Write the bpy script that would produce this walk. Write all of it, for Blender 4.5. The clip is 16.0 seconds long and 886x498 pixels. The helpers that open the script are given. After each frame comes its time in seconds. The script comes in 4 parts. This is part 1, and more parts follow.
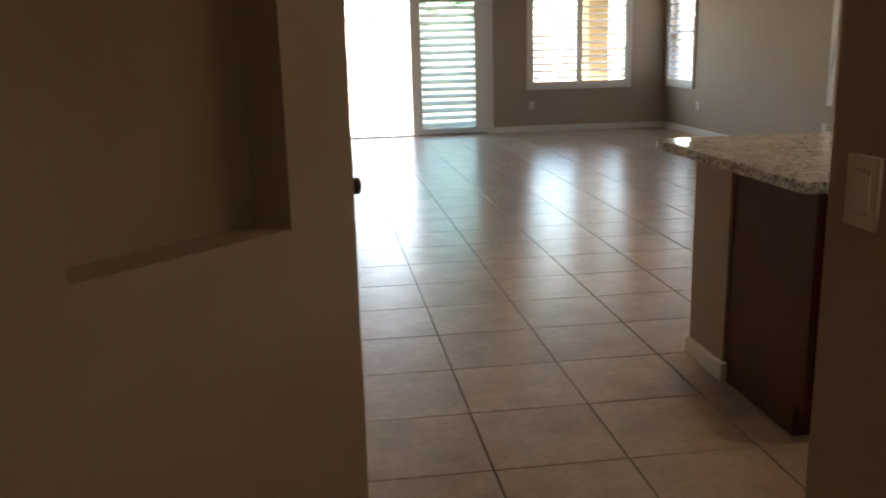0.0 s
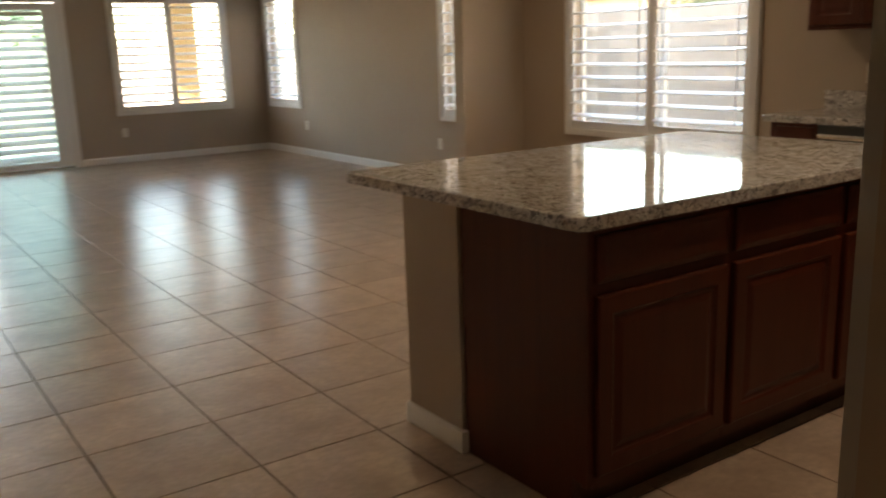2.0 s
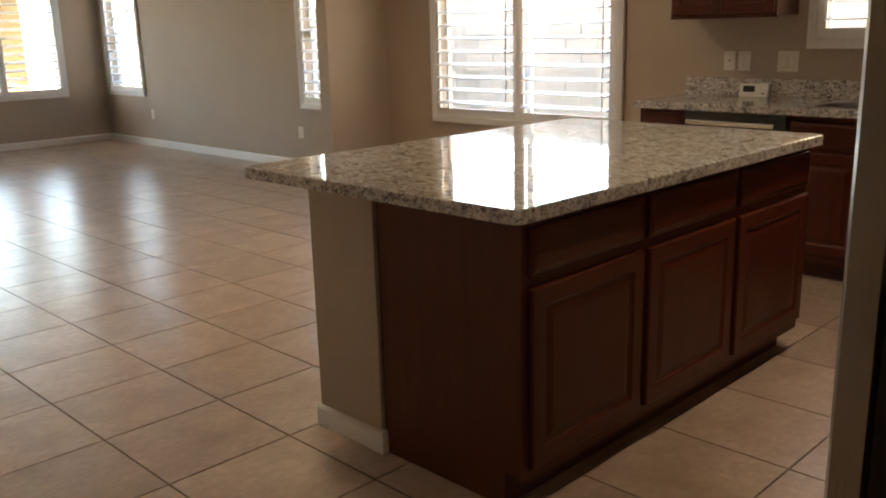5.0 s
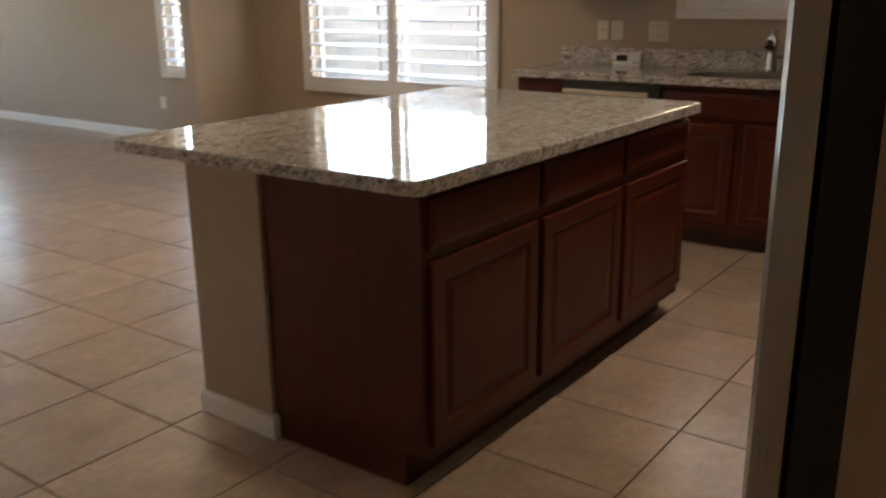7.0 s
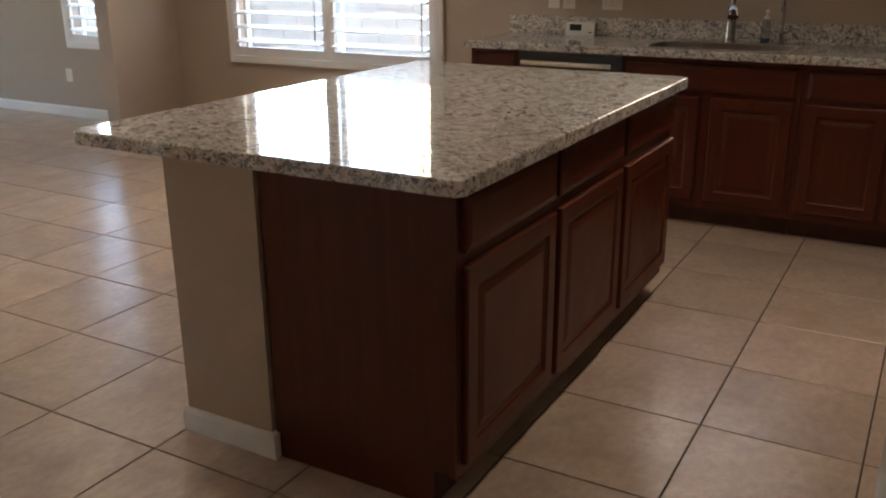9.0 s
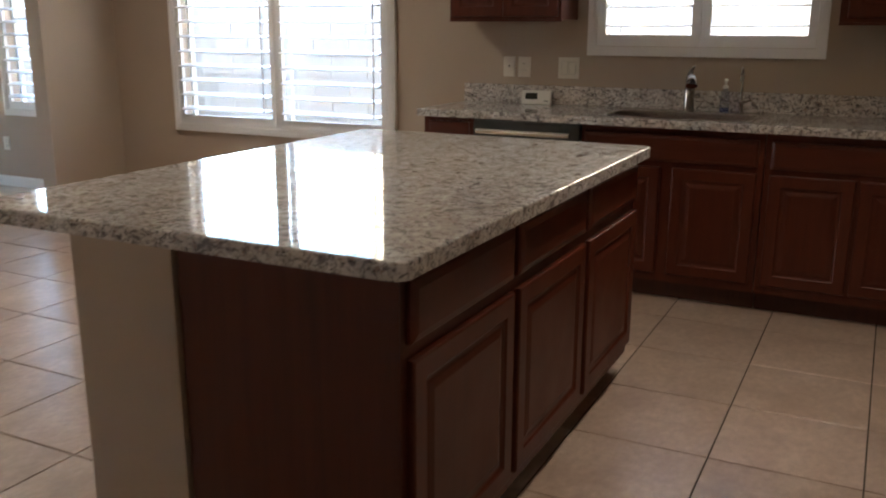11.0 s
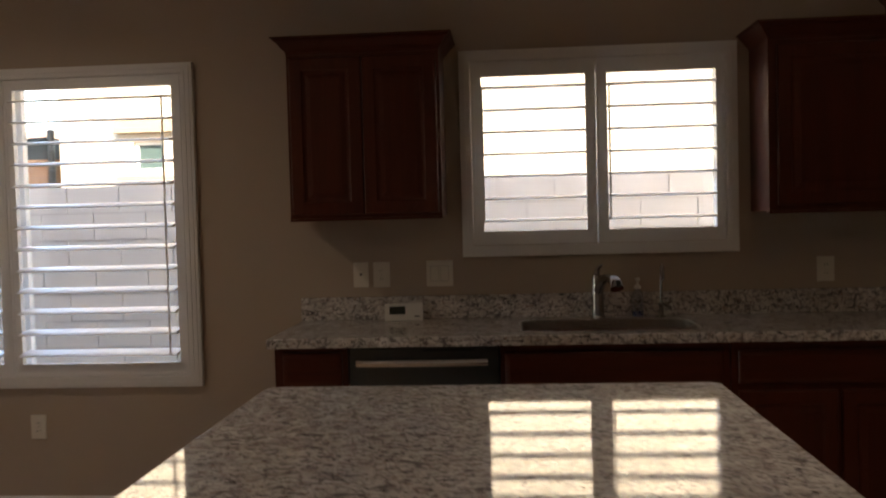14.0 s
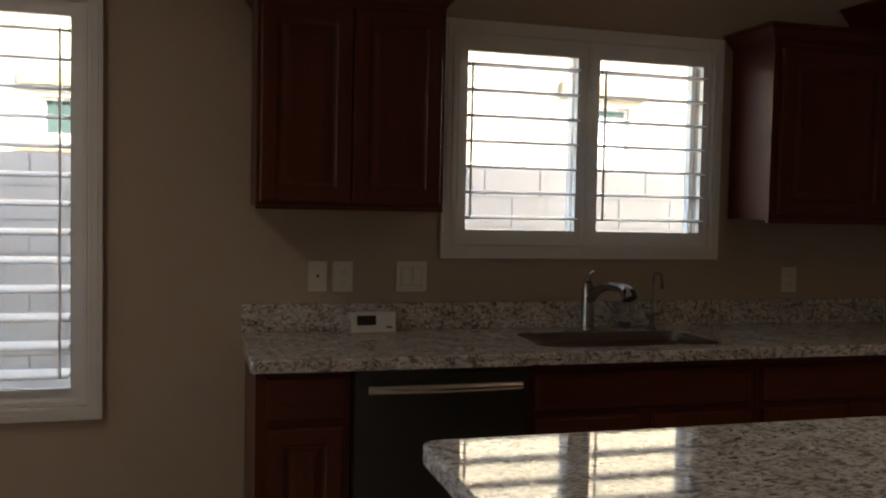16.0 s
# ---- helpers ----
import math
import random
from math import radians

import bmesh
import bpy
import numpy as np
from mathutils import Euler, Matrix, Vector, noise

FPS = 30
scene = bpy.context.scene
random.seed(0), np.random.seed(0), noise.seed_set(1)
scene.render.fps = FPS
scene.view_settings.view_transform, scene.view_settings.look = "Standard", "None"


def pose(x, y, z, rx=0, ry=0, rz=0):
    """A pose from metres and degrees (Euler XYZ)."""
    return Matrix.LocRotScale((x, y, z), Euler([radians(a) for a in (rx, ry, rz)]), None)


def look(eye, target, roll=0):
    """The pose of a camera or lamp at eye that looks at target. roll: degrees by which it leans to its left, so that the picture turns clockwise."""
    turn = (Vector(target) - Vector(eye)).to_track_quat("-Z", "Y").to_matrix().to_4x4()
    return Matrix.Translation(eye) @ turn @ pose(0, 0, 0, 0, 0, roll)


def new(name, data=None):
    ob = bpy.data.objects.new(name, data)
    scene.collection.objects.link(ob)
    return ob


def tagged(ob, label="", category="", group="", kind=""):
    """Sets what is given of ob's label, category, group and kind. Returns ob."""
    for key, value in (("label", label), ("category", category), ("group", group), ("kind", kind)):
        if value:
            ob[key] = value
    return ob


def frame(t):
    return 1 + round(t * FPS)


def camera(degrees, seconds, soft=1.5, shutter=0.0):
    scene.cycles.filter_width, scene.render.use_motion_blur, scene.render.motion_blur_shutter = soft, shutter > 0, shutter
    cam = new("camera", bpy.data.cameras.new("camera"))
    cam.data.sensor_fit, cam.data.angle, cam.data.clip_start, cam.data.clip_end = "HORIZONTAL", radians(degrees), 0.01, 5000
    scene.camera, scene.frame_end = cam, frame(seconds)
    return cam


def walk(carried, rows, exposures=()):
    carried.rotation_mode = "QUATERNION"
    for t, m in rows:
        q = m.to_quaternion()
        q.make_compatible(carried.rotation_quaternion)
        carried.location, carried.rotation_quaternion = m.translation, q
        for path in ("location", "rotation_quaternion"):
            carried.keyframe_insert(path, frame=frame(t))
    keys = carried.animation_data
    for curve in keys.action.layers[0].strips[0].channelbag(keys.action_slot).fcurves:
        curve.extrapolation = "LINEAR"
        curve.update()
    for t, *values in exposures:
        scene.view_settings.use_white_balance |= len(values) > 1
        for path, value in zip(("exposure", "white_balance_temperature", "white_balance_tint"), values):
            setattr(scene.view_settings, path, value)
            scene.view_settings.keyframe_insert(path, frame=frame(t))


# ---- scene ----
cam = camera(53.6, 16.0, soft=2.0, shutter=0.5)
PATH = [
    (0, (0.154, 1.286, 1.37), (0.413, 3.214, 0.905), -1.5),
    (0.5, (0.139, 1.481, 1.368), (0.602, 3.363, 0.875), -1.0),
    (1, (0.057, 1.685, 1.376), (0.867, 3.437, 0.852), -3.2),
    (1.5, (0.075, 1.928, 1.356), (1.033, 3.617, 0.876), -3.9),
    (2, (0.096, 2.172, 1.349), (1.197, 3.78, 0.901), -1.9),
    (2.5, (0.004, 2.31, 1.374), (1.332, 3.703, 0.829), -3.2),
    (3, (-0.047, 2.381, 1.368), (1.324, 3.723, 0.802), -1.2),
    (3.5, (-0.034, 2.382, 1.378), (1.335, 3.753, 0.885), -1.4),
    (3.7, (-0.03, 2.382, 1.375), (1.338, 3.761, 0.896), -1.7),
    (6, (-0.026, 2.4, 1.363), (1.343, 3.764, 0.847), -1.2),
    (6.5, (-0.036, 2.43, 1.361), (1.371, 3.737, 0.804), -1.2),
    (7, (-0.003, 2.504, 1.348), (1.544, 3.643, 0.789), -0.6),
    (7.5, (0.067, 2.662, 1.355), (1.707, 3.691, 0.855), -0.6),
    (8, (0.035, 2.818, 1.357), (1.709, 3.738, 0.764), -0.2),
    (8.2, (0.02, 2.874, 1.377), (1.654, 3.807, 0.699), -0.5),
    (10.3, (0.01, 2.942, 1.372), (1.703, 3.862, 0.838), 0.4),
    (10.5, (0.045, 2.968, 1.361), (1.75, 3.859, 0.813), 0.3),
    (11, (0.246, 3.002, 1.34), (1.979, 3.874, 0.851), 0.2),
    (11.5, (0.418, 3.096, 1.347), (2.196, 3.883, 0.88), 0.7),
    (12, (0.591, 3.312, 1.362), (2.467, 3.913, 1.02), -0.8),
    (12.5, (0.728, 3.497, 1.375), (2.635, 4.042, 1.113), -0.7),
    (13, (0.922, 3.723, 1.382), (2.865, 4.184, 1.27), 1.7),
    (13.5, (0.963, 4.056, 1.384), (2.937, 4.345, 1.245), -0.9),
    (14, (1.106, 4.337, 1.382), (3.099, 4.487, 1.308), -1.5),
    (14.5, (1.292, 4.646, 1.369), (3.29, 4.637, 1.295), 0.8),
    (15, (1.405, 4.979, 1.362), (3.39, 4.816, 1.186), -1.4),
    (15.5, (1.606, 5.21, 1.365), (3.578, 4.88, 1.299), -0.4),
    (16, (1.803, 5.472, 1.39), (3.725, 4.927, 1.297), 1.2),
]
EXPOSURES = [(0, 4.2, 7900, 13), (1.5, 4.3, 8300, 13), (2, 4.2, 8800, 13), (2.5, 4.3, 9200, 14), (3, 4.68, 8700, 13), (3.5, 4.68, 8300, 13), (6, 4.65, 8200, 12), (7, 4.65, 7400, 11), (8, 4.8, 6900, 11), (10.5, 4.7, 6600, 10), (11, 4.78, 6500, 10), (11.5, 4.8, 6600, 10), (12, 4.35, 6900, 12), (12.5, 3.9, 7400, 15), (13, 3.6, 8300, 22), (13.5, 3.5, 8100, 24), (14.5, 3.35, 7000, 11), (16, 3.42, 6900, 11)]
walk(cam, [(t, look(eye, target, roll)) for t, eye, target, roll in PATH], EXPOSURES)

# ---- world and sun ----
SUN_AZ, SUN_EL = math.atan2(-0.86, -0.50), radians(36)
world = bpy.data.worlds.new("sky")
scene.world = world
world.use_nodes = True
wn = world.node_tree
wn.nodes.clear()
w_sky = wn.nodes.new("ShaderNodeTexSky")
w_sky.sky_type = "NISHITA"
w_sky.sun_disc = False
w_sky.sun_elevation, w_sky.sun_rotation = SUN_EL, SUN_AZ
w_bg = wn.nodes.new("ShaderNodeBackground")
w_bg.inputs["Strength"].default_value = 0.15
w_out = wn.nodes.new("ShaderNodeOutputWorld")
wn.links.new(w_sky.outputs[0], w_bg.inputs[0])
wn.links.new(w_bg.outputs[0], w_out.inputs[0])

sun_data = bpy.data.lights.new("sun", "SUN")
sun_data.energy, sun_data.angle, sun_data.color = 2.5, radians(0.5), (1.0, 0.95, 0.86)
sun = new("sun", sun_data)
sun.matrix_world = look((math.sin(SUN_AZ) * 30, math.cos(SUN_AZ) * 30, 30 * math.tan(SUN_EL)), (0, 0, 0))


# ---- materials ----
class Mat:
    """A node material under construction, with short ways to add nodes."""

    def __init__(self, name, rough=0.5, metal=0.0):
        self.m = bpy.data.materials.new(name)
        self.m.use_nodes = True
        self.t = self.m.node_tree
        self.b = self.t.nodes["Principled BSDF"]
        self.b.inputs["Roughness"].default_value = rough
        self.b.inputs["Metallic"].default_value = metal
        self.pos = self.t.nodes.new("ShaderNodeNewGeometry").outputs["Position"]

    def node(self, kind, **values):
        n = self.t.nodes.new(kind)
        for k, v in values.items():
            n.inputs[k].default_value = v
        return n

    def link(self, a, b):
        self.t.links.new(a, b)

    def scaled(self, sx, sy, sz, src=None):
        n = self.t.nodes.new("ShaderNodeMapping")
        n.inputs["Scale"].default_value = (sx, sy, sz)
        self.link(src or self.pos, n.inputs["Vector"])
        return n.outputs[0]

    def noise(self, scale, detail=4.0, rough=0.55, vec=None, distort=0.0):
        n = self.node("ShaderNodeTexNoise", Scale=scale, Detail=detail, Roughness=rough, Distortion=distort)
        self.link(vec or self.pos, n.inputs["Vector"])
        return n.outputs[0]

    def ramp(self, src, stops):
        n = self.t.nodes.new("ShaderNodeValToRGB")
        while len(n.color_ramp.elements) < len(stops):
            n.color_ramp.elements.new(0.5)
        for e, (p, c) in zip(n.color_ramp.elements, stops):
            e.position = p
            e.color = (*c, 1) if isinstance(c, tuple) else (c, c, c, 1)
        self.link(src, n.inputs[0])
        return n.outputs[0]

    def mix(self, fac, a, b, mode="MIX"):
        n = self.t.nodes.new("ShaderNodeMix")
        n.data_type, n.blend_type = "RGBA", mode
        for i, v in ((0, fac), (6, a), (7, b)):
            if isinstance(v, (int, float)):
                n.inputs[i].default_value = v if i == 0 else (v, v, v, 1)
            elif isinstance(v, tuple):
                n.inputs[i].default_value = (*v, 1)
            else:
                self.link(v, n.inputs[i])
        return n.outputs[2]

    def colour(self, src):
        if isinstance(src, tuple):
            self.b.inputs["Base Color"].default_value = (*src, 1)
        else:
            self.link(src, self.b.inputs["Base Color"])
        return self

    def rough(self, src):
        self.link(src, self.b.inputs["Roughness"])
        return self

    def bump(self, src, strength=0.1, dist=0.002):
        n = self.node("ShaderNodeBump", Strength=strength, Distance=dist)
        self.link(src, n.inputs["Height"])
        self.link(n.outputs[0], self.b.inputs["Normal"])
        return self


def plaster(name, c, grain=140.0):
    m = Mat(name, 0.7)
    k = m.noise(1.3, 3)
    m.colour(m.mix(k, tuple(v * 0.93 for v in c), tuple(min(1, v * 1.06) for v in c)))
    m.bump(m.noise(grain, 3, 0.6), 0.25, 0.0015)
    return m.m


def wood(name, dark, light, rough=0.37, axis=2):
    m = Mat(name, rough)
    s = [22.0, 22.0, 22.0]
    s[axis] = 1.6
    fine = [90.0, 90.0, 90.0]
    fine[axis] = 3.0
    info = m.t.nodes.new("ShaderNodeObjectInfo")
    off = m.t.nodes.new("ShaderNodeVectorMath")
    off.operation = "MULTIPLY_ADD"
    m.link(info.outputs["Random"], off.inputs[0])
    off.inputs[1].default_value = (3.1, 5.7, 9.3)
    m.link(m.pos, off.inputs[2])
    g1 = m.noise(1.0, 5, 0.6, m.scaled(*s, src=off.outputs[0]))
    g2 = m.noise(1.0, 3, 0.6, m.scaled(*fine, src=off.outputs[0]))
    base = m.ramp(g1, [(0.12, dark), (0.92, light)])
    m.colour(m.mix(m.ramp(g2, [(0.35, 0.0), (0.75, 0.22)]), base, tuple(v * 0.5 for v in dark)))
    m.rough(m.ramp(m.noise(7, 3), [(0.3, rough * 0.9), (0.7, rough * 1.15)]))
    m.b.inputs["Specular IOR Level"].default_value = 0.32
    return m.m


def granite(name):
    m = Mat(name, 0.09)
    warp = m.noise(14, 3, 0.5)
    blot = m.noise(1.0, 5, 0.62, m.scaled(58, 40, 58), 1.0)
    smoke = m.noise(1.0, 5, 0.65, m.scaled(46, 33, 46), 1.3)
    fleck = m.noise(1.0, 4, 0.65, m.scaled(105, 74, 105), 1.1)
    rust = m.noise(1.0, 3, 0.5, m.scaled(70, 52, 70), 0.8)
    pale = m.mix(m.ramp(warp, [(0.35, 0.0), (0.65, 1.0)]), (0.57, 0.53, 0.505), (0.77, 0.742, 0.722))
    tan = m.mix(m.ramp(blot, [(0.50, 0.0), (0.60, 0.8)]), pale, (0.39, 0.34, 0.315))
    tan = m.mix(m.ramp(rust, [(0.60, 0.0), (0.66, 0.7)]), tan, (0.27, 0.155, 0.11))
    grey = m.mix(m.ramp(smoke, [(0.528, 0.0), (0.588, 0.88)]), tan, (0.165, 0.150, 0.155))
    m.colour(m.mix(m.ramp(fleck, [(0.572, 0.0), (0.618, 0.94)]), grey, (0.048, 0.041, 0.043)))
    m.rough(m.ramp(m.noise(40, 3), [(0.3, 0.030), (0.7, 0.050)]))
    m.b.inputs["IOR"].default_value = 1.5
    return m.m


def tile_mat(name, per_island=False):
    m = Mat(name, 0.28)
    if per_island:
        geo = m.t.nodes.new("ShaderNodeNewGeometry")
        rnd = geo.outputs["Random Per Island"]
    else:
        rnd = m.t.nodes.new("ShaderNodeObjectInfo").outputs["Random"]
    off = m.t.nodes.new("ShaderNodeVectorMath")
    off.operation = "MULTIPLY_ADD"
    m.link(rnd, off.inputs[0])
    off.inputs[1].default_value = (37.0, 61.0, 0.0)
    m.link(m.pos, off.inputs[2])
    v = off.outputs[0]
    cloud = m.noise(5.0, 4, 0.55, v)
    mottle = m.noise(1.0, 5, 0.62, m.scaled(26, 34, 26, v))
    base = m.ramp(cloud, [(0.30, (0.40, 0.290, 0.220)), (0.50, (0.52, 0.392, 0.306)), (0.70, (0.62, 0.485, 0.388))])
    base = m.mix(m.ramp(mottle, [(0.32, 0.0), (0.70, 0.60)]), base, (0.32, 0.226, 0.168))
    tone = m.ramp(rnd, [(0.0, 0.91), (1.0, 1.07)])
    m.colour(m.mix(1.0, base, tone, "MULTIPLY"))
    m.b.inputs["Roughness"].default_value = 0.285
    m.b.inputs["IOR"].default_value = 1.68
    return m.m


def plain(name, c, rough=0.5, metal=0.0, vary=0.06, scale=12.0, bump=0.03):
    m = Mat(name, rough, metal)
    k = m.noise(scale, 4)
    m.colour(m.mix(k, tuple(v * (1 - vary) for v in c), tuple(min(1.0, v * (1 + vary)) for v in c)))
    if bump:
        m.bump(m.noise(scale * 14, 3), bump, 0.001)
    return m.m


def brushed(name, c, rough, axis=2, metal=1.0):
    m = Mat(name, rough, metal)
    s = [260.0, 260.0, 260.0]
    s[axis] = 3.0
    g = m.noise(1.0, 3, 0.6, m.scaled(*s))
    m.colour(m.mix(g, tuple(v * 0.88 for v in c), c))
    m.rough(m.ramp(g, [(0.3, rough * 0.8), (0.7, rough * 1.25)]))
    return m.m


def pane_mat(name, tint=(0.94, 0.97, 0.96)):
    m = Mat(name)
    clear = m.node("ShaderNodeBsdfTransparent")
    clear.inputs[0].default_value = (*tint, 1)
    gloss = m.node("ShaderNodeBsdfGlossy", Roughness=0.02)
    mx = m.node("ShaderNodeMixShader", Fac=0.05)
    m.link(clear.outputs[0], mx.inputs[1])
    m.link(gloss.outputs[0], mx.inputs[2])
    m.link(mx.outputs[0], m.t.nodes["Material Output"].inputs["Surface"])
    return m.m


def clear_plastic(name, c):
    m = Mat(name, 0.12)
    m.colour(c)
    m.b.inputs["Transmission Weight"].default_value = 0.9
    m.b.inputs["IOR"].default_value = 1.35
    return m.m


def ground_mat(name):
    m = Mat(name, 0.9)
    peb = m.noise(26, 6, 0.7)
    wide = m.noise(0.7, 3)
    c = m.ramp(peb, [(0.3, (0.27, 0.21, 0.16)), (0.55, (0.46, 0.38, 0.30)), (0.75, (0.58, 0.50, 0.42))])
    m.colour(m.mix(m.ramp(wide, [(0.3, 0.0), (0.7, 0.4)]), c, (0.36, 0.28, 0.21)))
    m.bump(peb, 0.6, 0.01)
    return m.m


def leaf_mat(name):
    m = Mat(name, 0.55)
    geo = m.t.nodes.new("ShaderNodeNewGeometry")
    m.colour(m.ramp(geo.outputs["Random Per Island"], [(0.0, (0.022, 0.036, 0.014)), (1.0, (0.055, 0.072, 0.030))]))
    return m.m


def lamp_mat(name):
    m = Mat(name)
    m.colour((0.8, 0.75, 0.65))
    m.b.inputs["Emission Color"].default_value = (1.0, 0.78, 0.5, 1)
    m.b.inputs["Emission Strength"].default_value = 3.0
    return m.m


LAMP = lamp_mat("warm_lens")
WALL = plaster("wall_paint", (0.44, 0.352, 0.275))
CEIL = plaster("ceiling_paint", (0.78, 0.75, 0.70), 60)
TRIM = plain("white_trim_paint", (0.80, 0.785, 0.77), 0.42, vary=0.03)
SHUT = plain("white_shutter_paint", (0.83, 0.825, 0.82), 0.38, vary=0.02)
CHERRY = wood("cherry_wood", (0.069, 0.0128, 0.0053), (0.115, 0.0234, 0.0095))
CHERRY_H = wood("cherry_wood_crosswise", (0.069, 0.0128, 0.0053), (0.115, 0.0234, 0.0095), axis=1)
CHERRY_DARK = wood("cherry_wood_recess", (0.050, 0.014, 0.008), (0.10, 0.030, 0.016), 0.45)
GRANITE = granite("speckled_granite")
TILE = tile_mat("floor_tile")
TILE_FAR = tile_mat("floor_tile_far", True)
GROUT = plain("grout", (0.075, 0.054, 0.038), 0.9, vary=0.2, scale=30)
STEEL = brushed("stainless_steel", (0.62, 0.61, 0.59), 0.24)
FRIDGE_STEEL = brushed("refrigerator_steel", (0.52, 0.50, 0.47), 0.34, metal=0.6)
STEEL_H = brushed("stainless_steel_handle", (0.78, 0.74, 0.68), 0.16, 1)
SLATE = brushed("slate_steel", (0.10, 0.10, 0.095), 0.38, 1)
SINKM = brushed("sink_steel", (0.55, 0.53, 0.50), 0.28, 0)
CHROME = plain("chrome", (0.58, 0.58, 0.58), 0.11, 1.0, 0.02, bump=0)
NICKEL = plain("brushed_nickel", (0.40, 0.385, 0.365), 0.24, 1.0, 0.05, 40, bump=0)
BLACK = plain("black_paint", (0.012, 0.012, 0.012), 0.45)
BLACKPL = plain("black_plastic", (0.02, 0.02, 0.022), 0.3)
PLATE = plain("almond_plastic", (0.74, 0.70, 0.62), 0.35, vary=0.02)
# darker copy of the plate plastic: shade of the gap round a rocker
PLATE_SHADE = plain("almond_plastic_shaded", (0.45, 0.42, 0.36), 0.5, vary=0.02)
WHITEPL = plain("white_plastic", (0.76, 0.75, 0.72), 0.35, vary=0.02)
LCD = plain("lcd_screen", (0.035, 0.04, 0.035), 0.12, vary=0.02, bump=0)
BRONZE = plain("oil_rubbed_bronze", (0.06, 0.045, 0.035), 0.35, 0.9)
GLASS = pane_mat("window_glass")
TEAL_GLASS = pane_mat("tinted_door_glass", (0.52, 0.66, 0.65))
BOTTLE = clear_plastic("clear_bottle_plastic", (0.80, 0.84, 0.90))
SOAP = clear_plastic("blue_soap", (0.06, 0.09, 0.42))
BLOCK = plain("concrete_block", (0.55, 0.51, 0.47), 0.9, vary=0.12, scale=5, bump=0.4)
MORTAR = plain("block_mortar", (0.43, 0.40, 0.37), 0.95, vary=0.1)
STUCCO = plain("cream_stucco", (0.45, 0.378, 0.285), 0.9, vary=0.06, scale=3, bump=0.4)
STUCCO2 = plain("tan_stucco_trim", (0.25, 0.18, 0.11), 0.9, vary=0.08, scale=3, bump=0.4)
COLUMN = plain("ochre_stucco", (0.30, 0.20, 0.095), 0.9, vary=0.08, scale=3, bump=0.4)
PILLAR = plain("terracotta_stucco", (0.22, 0.105, 0.05), 0.9, vary=0.1, scale=3, bump=0.4)
ROOF = plain("roof_tile", (0.30, 0.17, 0.11), 0.85, vary=0.2, scale=6)
TINT = plain("tinted_window", (0.05, 0.075, 0.07), 0.06, vary=0.05, bump=0)
GROUND = ground_mat("desert_gravel")
CONCRETE = plain("patio_concrete", (0.52, 0.48, 0.43), 0.85, vary=0.1, scale=2, bump=0.2)
CLOTH = plain("shade_cloth", (0.055, 0.075, 0.09), 0.9, vary=0.1)
LEAF = leaf_mat("leaf")
BARK = plain("bark", (0.13, 0.09, 0.06), 0.9, vary=0.3)


# ---- building blocks ----
ROUND = set()
def box(bm, x0, y0, z0, x1, y1, z1):
    v = [bm.verts.new((x, y, z)) for z in (z0, z1) for x, y in ((x0, y0), (x1, y0), (x1, y1), (x0, y1))]
    for f in ((3, 2, 1, 0), (4, 5, 6, 7), (0, 1, 5, 4), (1, 2, 6, 5), (2, 3, 7, 6), (3, 0, 4, 7)):
        bm.faces.new([v[i] for i in f])


def rounded(bm, width, segments=2, pick=None):
    edges = [e for e in bm.edges if len(e.link_faces) == 2 and e.calc_face_angle(0) > 0.5 and (pick is None or pick(e))]
    bmesh.ops.bevel(bm, geom=edges, offset=width, segments=segments, profile=0.5, affect="EDGES", clamp_overlap=True)


def upright(e):
    a, b = e.verts
    return abs(a.co.x - b.co.x) < 1e-4 and abs(a.co.y - b.co.y) < 1e-4


def solid(x0, y0, z0, x1, y1, z1, bevel=0.0, segments=2):
    bm = bmesh.new()
    box(bm, x0, y0, z0, x1, y1, z1)
    if bevel:
        rounded(bm, bevel, segments)
    return bm


def mesh_of(name, bm, material, smooth=True):
    bmesh.ops.recalc_face_normals(bm, faces=bm.faces)
    me = bpy.data.meshes.new(name)
    is_round = id(bm) in ROUND
    ROUND.discard(id(bm))
    bm.to_mesh(me)
    bm.free()
    me.materials.append(material)
    if smooth:
        me.shade_smooth()
        me.set_sharp_from_angle(angle=radians(35))
        if not is_round:
            for f in me.polygons:
                f.use_smooth = f.area < 0.004
    return me


def part(name, bm, material, parent=None, label="", at=None, smooth=True):
    """One mesh object, under a thing or a part where parent is given."""
    ob = new(name, bm if isinstance(bm, bpy.types.Mesh) else mesh_of(name, bm, material, smooth))
    if parent is not None:
        ob.parent = parent
    if at is not None:
        ob.matrix_basis = at
    return tagged(ob, label) if label else ob


def thing(name, at, label, category, group="", kind=""):
    ob = new(name)
    ob.empty_display_size = 0.1
    ob.matrix_basis = at
    return tagged(ob, label, category, group, kind)


